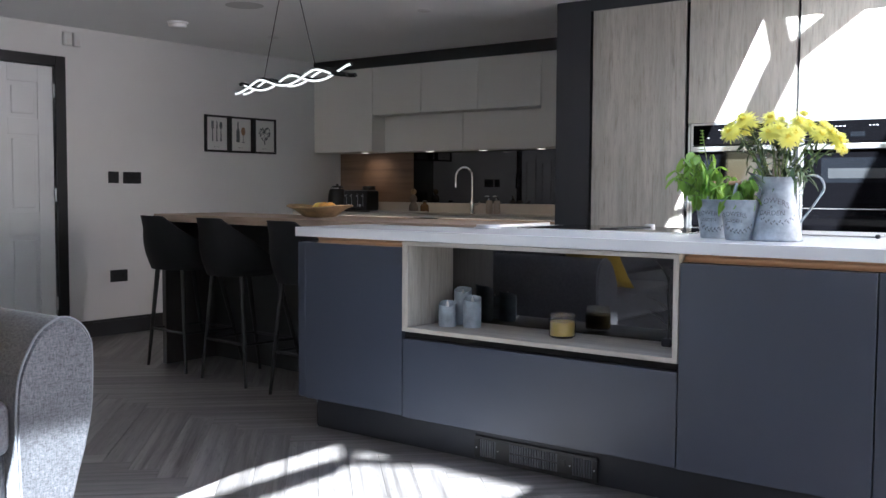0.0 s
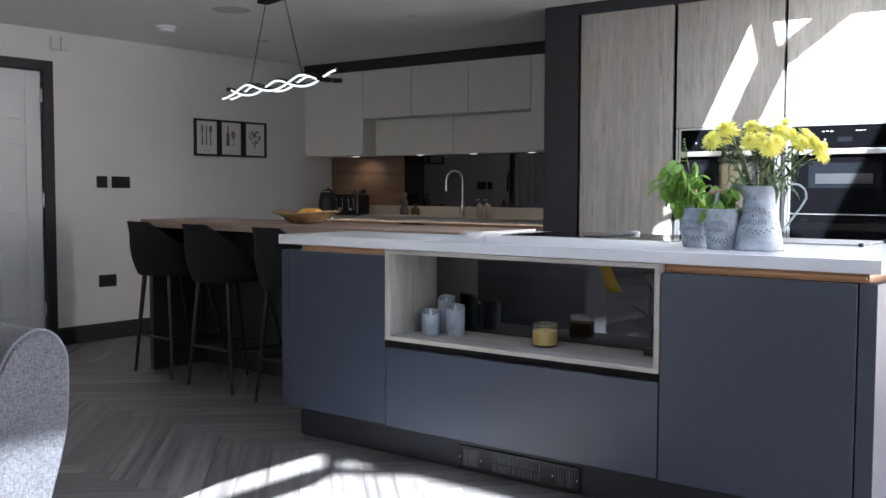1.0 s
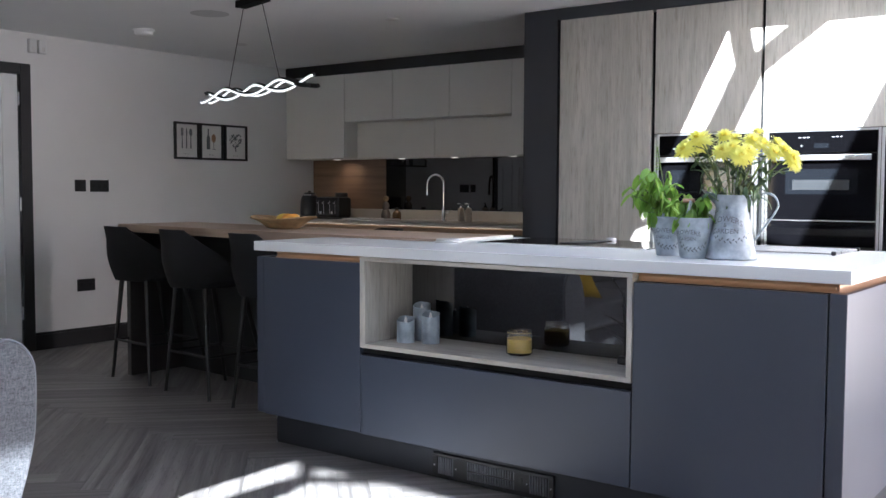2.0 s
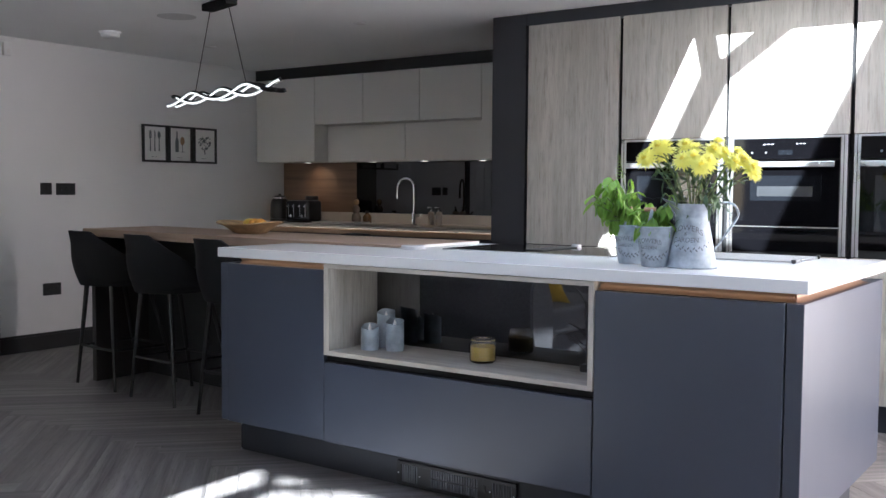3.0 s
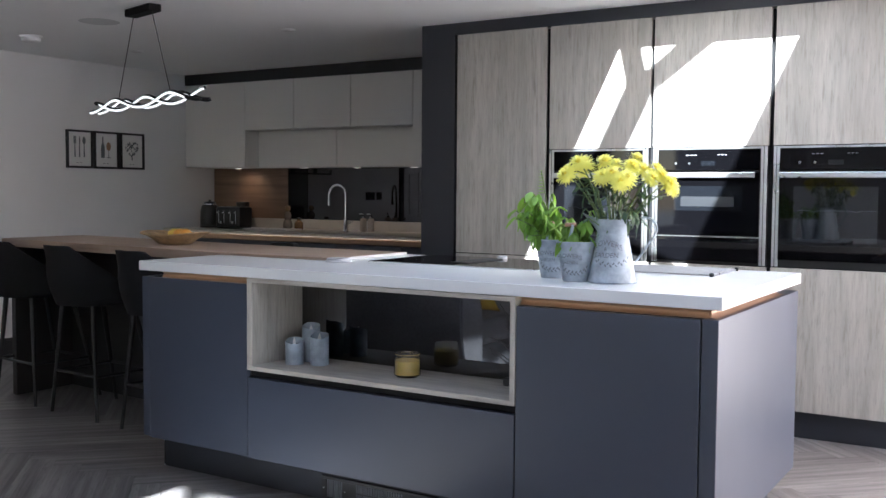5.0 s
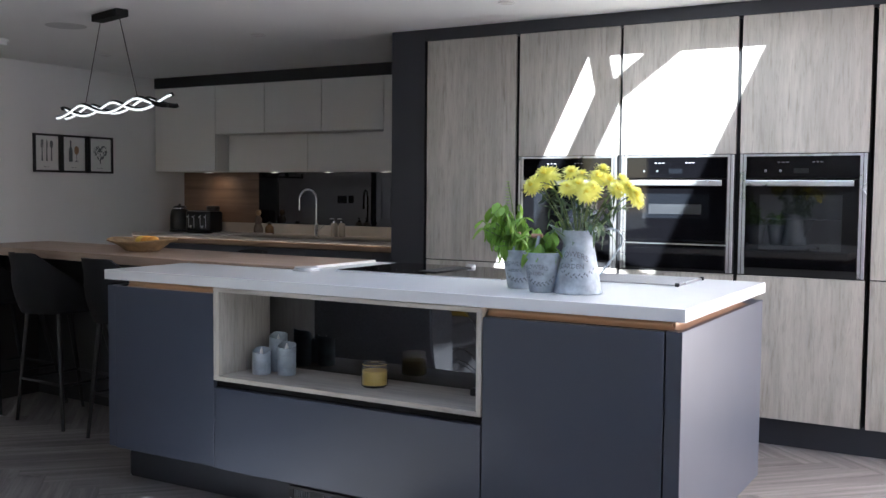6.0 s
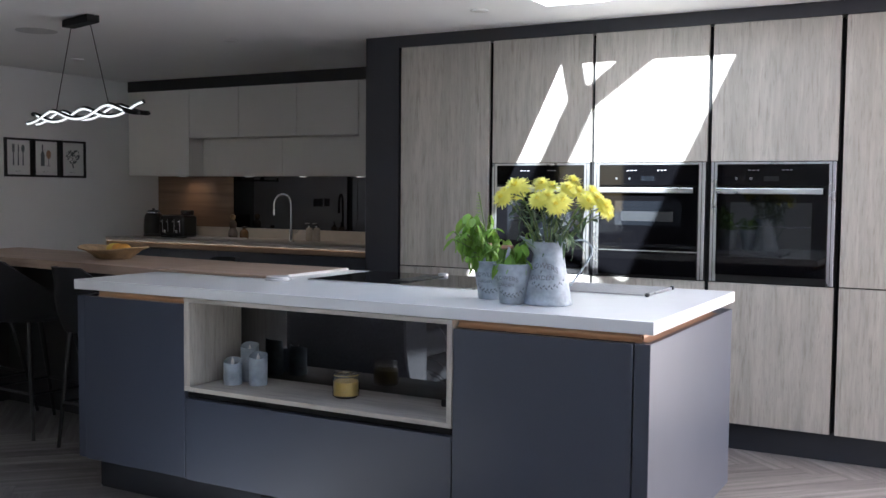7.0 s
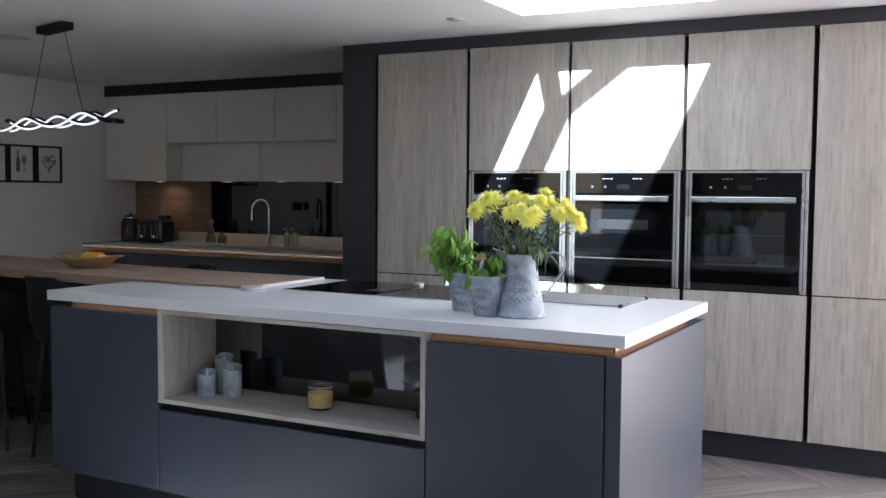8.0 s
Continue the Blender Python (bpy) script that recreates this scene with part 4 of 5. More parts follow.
def sofa_arm(shift, flip):
    loop = [((2.80 - y if flip else y) + shift, z) for y, z in ARM]
    if flip:
        loop = loop[::-1]
    bm = bmesh.new()
    rows = []
    for d, g in ((0.0, 0.955), (0.010, 0.985), (0.025, 1.0), (AX1 - AX0 - 0.02, 1.0), (AX1 - AX0, 0.96)):
        cy = sum(p for p, q in loop) / len(loop)
        rows.append([(AX1 - d, cy + (y - cy) * g, 0.36 + (z - 0.36) * (g if z > 0.36 else 1)) for y, z in loop])
    vs = rows_mesh(bm, rows, closed=True)
    bm.faces.new(vs[0][::-1])
    bm.faces.new(vs[-1])
    arm = part("arm", bm, SOFA, sofa, "rounded arm", smooth=True)
    part("piping", tube(bmesh.new(), [(AX1 - 0.010, y, z) for y, z in loop], 0.0042, 8), PIPING, arm, "pale piped edge", smooth=True)


sofa_arm(0.0, False)
sofa_arm(-2.45, True)
part("base", cube(-3.44, -2.62, -0.87, 1.268, 0.10, 0.29, bevel=0.02, segs=3), SOFA, sofa, smooth=True)
part("backrest", cube(-3.62, -3.30, -0.90, 1.50, 0.10, 0.80, bevel=0.08, segs=5), SOFA, sofa, smooth=True)
for a, b in ((-0.865, 0.195), (0.205, 1.262)):
    part("seat_cushion", cube(-3.32, -2.565, a, b, 0.292, 0.455, bevel=0.045, segs=5), SOFA, sofa, smooth=True)
    part("back_cushion", cube(-3.34, -3.13, a + 0.01, b - 0.01, 0.458, 0.85, bevel=0.07, segs=5), SOFA, sofa, smooth=True)
for x, y in ((-2.66, -0.80), (-2.66, 1.40), (-3.52, -0.80), (-3.52, 1.40)):
    part("foot", lathe(bmesh.new(), x, y, [(0.018, 0.0), (0.026, 0.102)], 14), BLACKWOOD, sofa)


def throw_cushion(m, material, label):
    ob = thing("throw_cushion", 0, 0, 0, label, "cushion", "sofa cushions")
    bm = bmesh.new()
    n = 14
    for side in (1, -1):
        rows_mesh(bm, [[((i / n - 0.5) * 0.42 * (1 - 0.10 * (1 - (2 * j / n - 1) ** 2)), (j / n - 0.5) * 0.42 * (1 - 0.10 * (1 - (2 * i / n - 1) ** 2)),
                         side * 0.075 * ((1 - (2 * i / n - 1) ** 2) * (1 - (2 * j / n - 1) ** 2)) ** 0.45) for i in range(n + 1)] for j in range(n + 1)])
    bmesh.ops.remove_doubles(bm, verts=bm.verts, dist=0.0005)
    part("cover", bm, material, ob, smooth=True)
    ob.matrix_basis = m


throw_cushion(pose(-2.80, 1.09, 0.640, 66, -8, 8), MUSTARD, "mustard yellow cushion leaning on the sofa arm")
throw_cushion(pose(-3.02, 0.78, 0.65, 68, 0, 62), SOFA, "grey woven cushion on the sofa seat")


# ---------------------------------------------------------------- on the island
hob = thing("induction_hob", -1.80, 3.53, CT, "black glass induction hob with central extractor flap", "hob")
part("glass", cube(-2.186, -1.420, 3.300, 3.790, CT + 0.0005, CT + 0.006, bevel=0.0015), BLACKGLASS, hob)
part("edge", cube(-2.188, -1.418, 3.2975, 3.2995, CT + 0.0005, CT + 0.0055), STEEL, hob)
part("extractor_flap", cube(-1.850, -1.762, 3.40, 3.70, CT + 0.0065, CT + 0.010, bevel=0.001), BLACKMETAL, hob)
part("flap_knob", lathe(bmesh.new(), -1.785, 3.735, [(0.022, CT + 0.0062), (0.022, CT + 0.016), (0.016, CT + 0.019), (0.004, CT + 0.019)], 20), SATIN, hob, smooth=True)

ob = thing("popup_socket", -2.295, 3.235, CT, "round brushed steel pop-up socket cap in the worktop", "power socket")
part("collar", lathe(bmesh.new(), -2.295, 3.235, [(0.058, CT + 0.0005), (0.058, CT + 0.005), (0.050, CT + 0.007)], 36), SATIN, ob, smooth=True)
part("cap", lathe(bmesh.new(), -2.295, 3.235, [(0.050, CT + 0.0072), (0.050, CT + 0.014), (0.046, CT + 0.017), (0.01, CT + 0.0175)], 36), SATIN, ob, smooth=True)

rack = thing("roll_rack", -0.98, 3.62, CT, "roll-out stainless rod mat lying on the worktop", "drying rack")
for k in range(13):
    y = 3.45 + k * 0.026
    part("rod", tube(bmesh.new(), ((-1.19, y, CT + 0.0065), (-0.785, y, CT + 0.0065)), 0.0034, 8), RODSTEEL, rack, smooth=True)
for x in (-1.185, -0.785):
    part("end_strip", cube(x - 0.004, x + 0.004, 3.440, 3.772, CT + 0.0005, CT + 0.009, bevel=0.001), STEEL, rack)
for y in (3.444, 3.765):
    part("rubber_foot", cube(-0.790, -0.774, y - 0.007, y + 0.007, CT + 0.0003, CT + 0.015, bevel=0.003), BLACKPLASTIC, rack)


def lettering(text, size, cx, cy, z, radius_at, angle, parent, bow=0.0):
    """Words printed round a turned body, centred on the given angle."""
    cu = bpy.data.curves.new("print", "FONT")
    cu.body, cu.size, cu.align_x = text, size, "CENTER"
    tmp = new("print", cu)
    bpy.context.view_layer.update()
    me = bpy.data.meshes.new_from_object(tmp.evaluated_get(bpy.context.evaluated_depsgraph_get()))
    bpy.data.objects.remove(tmp)
    bm = bmesh.new()
    bm.from_mesh(me)
    bpy.data.meshes.remove(me)
    for v in bm.verts:
        u, w = v.co.x, v.co.y
        zz = z + w - bow * u * u
        r = radius_at(zz) + 0.0007
        a = angle + u / r
        v.co = Vector((cx + r * math.cos(a), cy + r * math.sin(a), zz))
    part("lettering", bm, INK, parent, "dark grey printed words")


def sprig(cx, cy, z, radius_at, angle, parent, span, drop):
    """A printed garland of small leaves round a turned body."""
    bm = bmesh.new()
    for k in range(-7, 8):
        u = span * k / 7
        zz = z - drop * (1 - (k / 7) ** 2) * 1.0 + (0.004 if k % 2 else -0.004)
        pts = []
        for i in range(8):
            t = 2 * math.pi * i / 8
            du, dz = 0.0055 * math.cos(t), 0.0022 * math.sin(t)
            tilt = 0.9 if k % 2 else -0.9
            uu, ww = u + du * math.cos(tilt) - dz * math.sin(tilt), zz + du * math.sin(tilt) + dz * math.cos(tilt)
            r = radius_at(ww) + 0.0007
            pts.append(bm.verts.new((cx + r * math.cos(angle + uu / r), cy + r * math.sin(angle + uu / r), ww)))
        bm.faces.new(pts)
    ob = part("garland", bm, INK, parent, "printed leaf garland")


JX, JY = -0.998, 3.042
FACE = radians(-72)
jug = thing("flower_jug", JX, JY, CT, "weathered zinc flower jug with printed words and a side handle", "jug")


def jug_r(z):
    h = z - CT
    return 0.081 - 0.030 * min(1.0, h / 0.165) if h < 0.165 else 0.051 + 0.010 * (h - 0.165) / 0.045


prof = [(0.079, CT + 0.0005), (0.082, CT + 0.004), (0.0805, CT + 0.010)] + [(jug_r(CT + 0.012 + 0.15 * i / 8), CT + 0.012 + 0.15 * i / 8) for i in range(9)]
prof += [(0.0505, CT + 0.168), (0.055, CT + 0.185), (0.0605, CT + 0.208), (0.0625, CT + 0.210), (0.058, CT + 0.206), (0.049, CT + 0.170), (0.047, CT + 0.15)]
bm = lathe(bmesh.new(), JX, JY, prof, 48, True, True)
lip = Vector((math.cos(radians(200)), math.sin(radians(200)), 0))
for v in bm.verts:
    d = Vector((v.co.x - JX, v.co.y - JY, 0))
    if v.co.z > CT + 0.18 and d.length > 0.05:
        k = max(0.0, d.normalized().dot(lip)) ** 6
        v.co += (lip * 0.040 + Vector((0, 0, 0.020))) * k * (v.co.z - CT - 0.18) / 0.03
part("body", bm, ZINC, jug, smooth=True)
hd = Vector((math.cos(radians(28)), math.sin(radians(28)), 0))
strap = smooth_line([(0.058, 0.192, 0.0), (0.075, 0.207, 0.0), (0.105, 0.217, 0.0), (0.132, 0.207, 0.0), (0.144, 0.183, 0.0), (0.139, 0.160, 0.0), (0.108, 0.112, 0.0), (0.073, 0.062, 0.0)])
pts = [Vector((JX, JY, CT + h)) + hd * o for o, h, q in strap]
part("handle", tube(bmesh.new(), pts, 0.0036, 8), ZINC, jug, "strap handle", smooth=True)
lettering("FLOWERS", 0.026, JX, JY, CT + 0.125, jug_r, FACE - 0.30, jug, 6.0)
lettering("&", 0.017, JX, JY, CT + 0.108, jug_r, FACE - 0.30, jug)
lettering("GARDEN", 0.022, JX, JY, CT + 0.086, jug_r, FACE - 0.30, jug)
sprig(JX, JY, CT + 0.082, jug_r, FACE, jug, 0.062, 0.020)


def herb_pot(cx, cy, scale=1.0):
    ob = thing("herb_pot", cx, cy, CT, "small weathered zinc pot with printed words and raised grip", "plant pot", "zinc herb pots")

    def r_at(z):
        return (0.044 + 0.021 * (z - CT) / 0.135) * scale

    z1 = CT + 0.135 * scale
    prof = [(0.042, CT + 0.0005), (0.0445, CT + 0.003), (r_at(CT + 0.06), CT + 0.06), (r_at(z1), z1 - 0.006), (r_at(z1) + 0.003, z1 - 0.003),
            (r_at(z1) + 0.002, z1), (r_at(z1) - 0.003, z1 - 0.002), (r_at(z1) - 0.006, z1 - 0.03)]
    part("body", lathe(bmesh.new(), cx, cy, prof, 40), ZINC, ob, smooth=True)
    part("soil", lathe(bmesh.new(), cx, cy, [(r_at(z1) - 0.0065, z1 - 0.028), (r_at(z1) * 0.5, z1 - 0.022), (0.004, z1 - 0.020)], 24), SOIL, ob)
    r = r_at(z1)
    part("handle_wire", tube(bmesh.new(), [(cx - 0.018 + r * 0.2, cy - r * 0.75, z1 - 0.004), (cx - 0.01 + r * 0.2, cy - r * 0.55, z1 + 0.055)], 0.006, 8), ZINC, ob, smooth=True)
    part("handle_grip", tube(bmesh.new(), [(cx - 0.024, cy - r * 0.55, z1 + 0.055), (cx + 0.014, cy - r * 0.5, z1 + 0.056)], 0.007, 10), TERRACOTTA, ob, "wooden grip", smooth=True)
    lettering("FLOWERS", 0.021, cx, cy, CT + 0.082, r_at, FACE - 0.35, ob, 4.0)
    lettering("GARDEN", 0.015, cx, cy, CT + 0.060, r_at, FACE - 0.35, ob)
    sprig(cx, cy, CT + 0.048, r_at, FACE, ob, 0.045, 0.018)
    return ob


POT1, POT2 = (-1.236, 3.094), (-1.113, 3.008)
herb_pot(*POT1, 1.0)
herb_pot(*POT2, 1.0)


def leaf_mesh(name, length, width, cup, droop, material, n=6):
    """A leaf with a midrib, cupped and drooping, pointing along x."""
    bm = bmesh.new()
    rows = []
    for i in range(n + 1):
        t = i / n
        w = width * math.sin(math.pi * min(1, t * 0.97 + 0.03)) ** 0.75 * (1 - 0.25 * t)
        z = -droop * t * t
        rows.append([(length * t, -w, z + cup * 0.6), (length * t, -w * 0.55, z + cup), (length * t, 0, z), (length * t, w * 0.55, z + cup), (length * t, w, z + cup * 0.6)])
    rows_mesh(bm, rows)
    me = bpy.data.meshes.new(name)
    bm.to_mesh(me)
    bm.free()
    me.materials.append(material)
    me.shade_smooth()
    return me


BASIL = [leaf_mesh("leaf", 0.054, 0.016, 0.006, 0.014, LEAF), leaf_mesh("leaf", 0.040, 0.012, 0.005, 0.010, LEAF), leaf_mesh("leaf", 0.064, 0.018, 0.007, 0.022, LEAF)]


def basil(cx, cy, z0, height, spread, n_stem, seed, lean, spire):
    ob = thing("basil_plant", cx, cy, z0, "leafy green basil plant growing in a zinc pot", "plant", "potted herbs")
    rnd = random.Random(seed)
    for k in range(n_stem):
        a = 2 * math.pi * k / n_stem + rnd.uniform(-0.4, 0.4)
        rr = spread * rnd.uniform(0.35, 1.0)
        h = height * rnd.uniform(0.12, 1.0)
        tip = Vector((cx + rr * math.cos(a) + lean[0], cy + rr * math.sin(a) + lean[1], z0 + h))
        root = Vector((cx + 0.018 * math.cos(a), cy + 0.018 * math.sin(a), z0 - 0.004))
        mid = root.lerp(tip, 0.5) + Vector((0, 0, 0.02))
        part("stem", tube(bmesh.new(), (root, mid, tip), 0.0022, 6), STALK, ob)
        for j in range(5):
            t = 0.30 + 0.70 * j / 4
            p = root.lerp(mid, t * 2) if t < 0.5 else mid.lerp(tip, t * 2 - 1)
            for s in (0, 1):
                ya = a + j * 1.57 + s * math.pi + rnd.uniform(-0.5, 0.5)
                sc = rnd.uniform(0.68, 1.12)
                lf = new("leaf", rnd.choice(BASIL))
                lf.parent = ob
                lf.matrix_basis = Matrix.Translation(p - ORIGIN[ob.name]) @ Euler((rnd.uniform(-0.4, 0.4), rnd.uniform(0.85, 1.6) if j < 4 else rnd.uniform(0.2, 1.3), ya)).to_matrix().to_4x4() @ Matrix.Diagonal((sc, sc, sc, 1))
    if spire:
        top = Vector((cx + lean[0] * 0.5 - 0.01, cy + lean[1], z0 + height + 0.075))
        part("flower_spike", tube(bmesh.new(), (Vector((cx, cy, z0)), top), 0.002, 6), STALK, ob)
        for q in range(8):
            p = top - Vector((0, 0, 0.011 * q))
            for s in range(4):
                lf = new("leaf", BASIL[1])
                lf.parent = ob
                lf.matrix_basis = Matrix.Translation(p - ORIGIN[ob.name]) @ Euler((0, -0.5, q * 1.1 + s * 1.57)).to_matrix().to_4x4() @ Matrix.Diagonal((0.20 + 0.02 * q, 0.32 + 0.03 * q, 0.3, 1))
    return ob


basil(POT1[0], POT1[1], CT + 0.115, 0.180, 0.085, 27, 3, (-0.056, -0.030), True)
basil(POT2[0], POT2[1], CT + 0.115, 0.140, 0.052, 16, 8, (0.0, 0.0), False)

# chrysanthemums in the jug
rnd = random.Random(21)


def bloom_mesh(radius, seed):
    r0 = random.Random(seed)
    bm = bmesh.new()
    for ring, (n, tilt, ln) in enumerate(((19, -0.40, 0.98), (21, -0.08, 1.0), (19, 0.20, 0.92), (16, 0.50, 0.76), (12, 0.85, 0.55), (8, 1.2, 0.38))):
        for k in range(n):
            a = 2 * math.pi * (k + 0.5 * (ring % 2)) / n + r0.uniform(-0.12, 0.12)
            l = radius * ln * r0.uniform(0.86, 1.12)
            t = tilt + r0.uniform(-0.26, 0.22)
            d = Vector((math.cos(a) * math.cos(t), math.sin(a) * math.cos(t), math.sin(t)))
            side = Vector((-math.sin(a), math.cos(a), 0))
            up = d.cross(side)
            w = radius * 0.118
            base = Vector((0, 0, 0.002 * ring))
            pts = [base + side * w * 0.4, base - side * w * 0.4, base + d * l * 0.6 - side * w - up * 0.002, base + d * l - side * w * 0.25 + up * l * 0.10 * -1,
                   base + d * l + side * w * 0.25 + up * l * 0.10 * -1, base + d * l * 0.6 + side * w - up * 0.002]
            bm.faces.new([bm.verts.new(p) for p in pts])
    me = bpy.data.meshes.new("bloom")
    bm.to_mesh(me)
    bm.free()
    me.materials.append(PETAL)
    return me


BLOOMS = [bloom_mesh(0.038, 1), bloom_mesh(0.035, 2), bloom_mesh(0.040, 3)]
SPRAY = [leaf_mesh("leaf", 0.060, 0.010, 0.004, 0.020, LEAF2), leaf_mesh("leaf", 0.075, 0.008, 0.003, 0.035, LEAF2), leaf_mesh("leaf", 0.045, 0.012, 0.004, 0.012, LEAF2)]
RIGHT, BACK = Vector((0.88, 0.47, 0)), Vector((-0.47, 0.88, 0))
HEADS = [(-0.150, 0.40, 0.02), (-0.120, 0.425, -0.02), (-0.095, 0.422, 0.04), (-0.045, 0.380, -0.06), (-0.010, 0.390, -0.05), (0.010, 0.425, 0.03), (0.035, 0.375, -0.07),
         (0.060, 0.415, -0.01), (0.100, 0.405, 0.03), (0.125, 0.375, -0.03), (0.160, 0.385, 0.0), (0.185, 0.358, -0.02), (0.203, 0.335, 0.01), (-0.030, 0.430, 0.0), (0.085, 0.440, 0.06), (-0.165, 0.385, -0.03), (-0.105, 0.395, 0.06), (0.150, 0.405, 0.06), (0.012, 0.362, -0.085)]
for i, (dx, dz, db) in enumerate(HEADS):
    ob = thing("chrysanthemum", JX, JY, CT + 0.15, "yellow chrysanthemum on a leafy stem in the zinc jug", "flower", "bunch of chrysanthemums")
    tip = Vector((JX, JY, CT + dz - 0.030)) + RIGHT * dx * 0.97 + BACK * db
    root = Vector((JX, JY, CT + 0.155)) + RIGHT * dx * 0.12 + BACK * db * 0.3
    mid = root.lerp(tip, 0.55) + Vector((0, 0, 0.03))
    pts = [root, root.lerp(mid, 0.5) + Vector((0, 0, 0.012)), mid, mid.lerp(tip, 0.5) + Vector((0, 0, 0.010)), tip]
    part("stem", tube(bmesh.new(), pts, 0.0025, 6), STALK, ob, smooth=True)
    head = new("bloom", BLOOMS[i % 3])
    head.parent = ob
    out = (tip - Vector((JX, JY, CT + 0.26))).normalized() * 0.75 + Vector((0.12, -0.35, 0.35))
    q = out.to_track_quat("Z", "Y").to_matrix().to_4x4()
    sc = 0.72 if i in (5, 12) else rnd.uniform(0.92, 1.12)
    head.matrix_basis = Matrix.Translation(tip - ORIGIN[ob.name]) @ q @ Matrix.Diagonal((sc, sc, sc, 1))
    hb = part("heart", lathe(bmesh.new(), 0, 0, [(0.010, 0.006), (0.009, 0.013), (0.003, 0.017)], 10), EYE_OF_FLOWER, None)
    hb.parent = ob
    hb.matrix_basis = head.matrix_basis.copy()
    for j in range(8):
        t = rnd.uniform(0.05, 0.75)
        p = root.lerp(mid, t * 2) if t < 0.5 else mid.lerp(tip, t * 2 - 1)
        lf = new("leaf", rnd.choice(SPRAY))
        lf.parent = ob
        lf.matrix_basis = Matrix.Translation(p - ORIGIN[ob.name]) @ Euler((rnd.uniform(-0.6, 0.6), rnd.uniform(-0.7, 0.9), rnd.uniform(0, 6.28))).to_matrix().to_4x4() @ Matrix.Diagonal((0.7, 0.75, 0.75, 1))
spray = thing("foliage_sprig", JX, JY, CT + 0.15, "dark green drooping foliage sprig in the zinc jug", "foliage")
for k in range(17):
    a = rnd.uniform(-0.9, 0.6) if k < 12 else rnd.uniform(0, 6.28)
    d = Vector((math.cos(a), math.sin(a), 0))
    p = Vector((JX, JY, CT + 0.205 + rnd.uniform(-0.01, 0.06))) + d * rnd.uniform(0.05, 0.10)
    lf = new("leaf", rnd.choice(SPRAY))
    lf.parent = spray
    lf.matrix_basis = Matrix.Translation(p - ORIGIN[spray.name]) @ Euler((rnd.uniform(-0.5, 0.5), rnd.uniform(0.2, 1.3), a + rnd.uniform(-0.5, 0.5))).to_matrix().to_4x4() @ Matrix.Diagonal((0.75, 0.8, 0.8, 1))
    part("stem", tube(bmesh.new(), (Vector((JX, JY, CT + 0.17)) + d * 0.02, p), 0.0016, 5), STALK, spray)

# ---------------------------------------------------------------- in the niche
SH = 0.516


def led_candle(cx, cy, r, h):
    ob = thing("pillar_candle", cx, cy, SH, "grey-blue rustic pillar candle with a white plastic flame", "candle", "three pillar candles")
    n = 32
    bm = bmesh.new()
    rr = random.Random(int(cx * 1000))
    rows = []
    for j, (k, z) in enumerate(((0.96, 0.0005), (1.0, 0.004), (1.0, 0.33), (1.005, 0.66), (1.0, 1.0), (0.93, 1.0), (0.90, 0.86), (0.45, 0.80), (0.1, 0.79))):
        ring = []
        for i in range(n):
            a = 2 * math.pi * i / n
            wob = 0.008 * math.sin(a - 0.35) + 0.0015 * math.sin(3 * a) if 3 < j < 6 else 0.0
            zz = SH + (z * h if j > 1 else z) + wob * 1.2
            ring.append((cx + r * k * math.cos(a), cy + r * k * math.sin(a), zz))
        rows.append(ring)
    vs = rows_mesh(bm, rows, closed=True)
    bm.faces.new(vs[0][::-1])
    bm.faces.new(vs[-1])
    part("wax", bm, CANDLE, ob, smooth=True)
    zf = SH + h * 0.79
    part("flame", lathe(bmesh.new(), cx, cy, [(0.003, zf), (0.007, zf + 0.008), (0.006, zf + 0.018), (0.001, zf + 0.032)], 12), FLAME, ob, "white flame tip", smooth=True)


led_candle(-2.272, 2.925, 0.036, 0.093)
led_candle(-2.262, 3.015, 0.036, 0.142)
led_candle(-2.178, 2.965, 0.036, 0.116)

JRX, JRY = -1.757, 2.955
jar = thing("candle_jar", JRX, JRY, SH, "squat glass jar filled with yellow candle wax", "candle jar")
part("glass", lathe(bmesh.new(), JRX, JRY, [(0.040, SH + 0.0005), (0.049, SH + 0.008), (0.050, SH + 0.066), (0.044, SH + 0.076), (0.044, SH + 0.092), (0.041, SH + 0.092),
                                            (0.041, SH + 0.077), (0.0465, SH + 0.066), (0.0465, SH + 0.010)], 40), GLASS, jar, "clear thick glass", smooth=True)
part("wax", lathe(bmesh.new(), JRX, JRY, [(0.0462, SH + 0.0105), (0.0462, SH + 0.060), (0.02, SH + 0.058)], 36), YELLOWWAX, jar, "yellow wax")
part("rim", lathe(bmesh.new(), JRX, JRY, [(0.0445, SH + 0.080), (0.0462, SH + 0.083), (0.0445, SH + 0.086)], 36, False, False), GLASS, jar, "moulded glass rim", smooth=True)

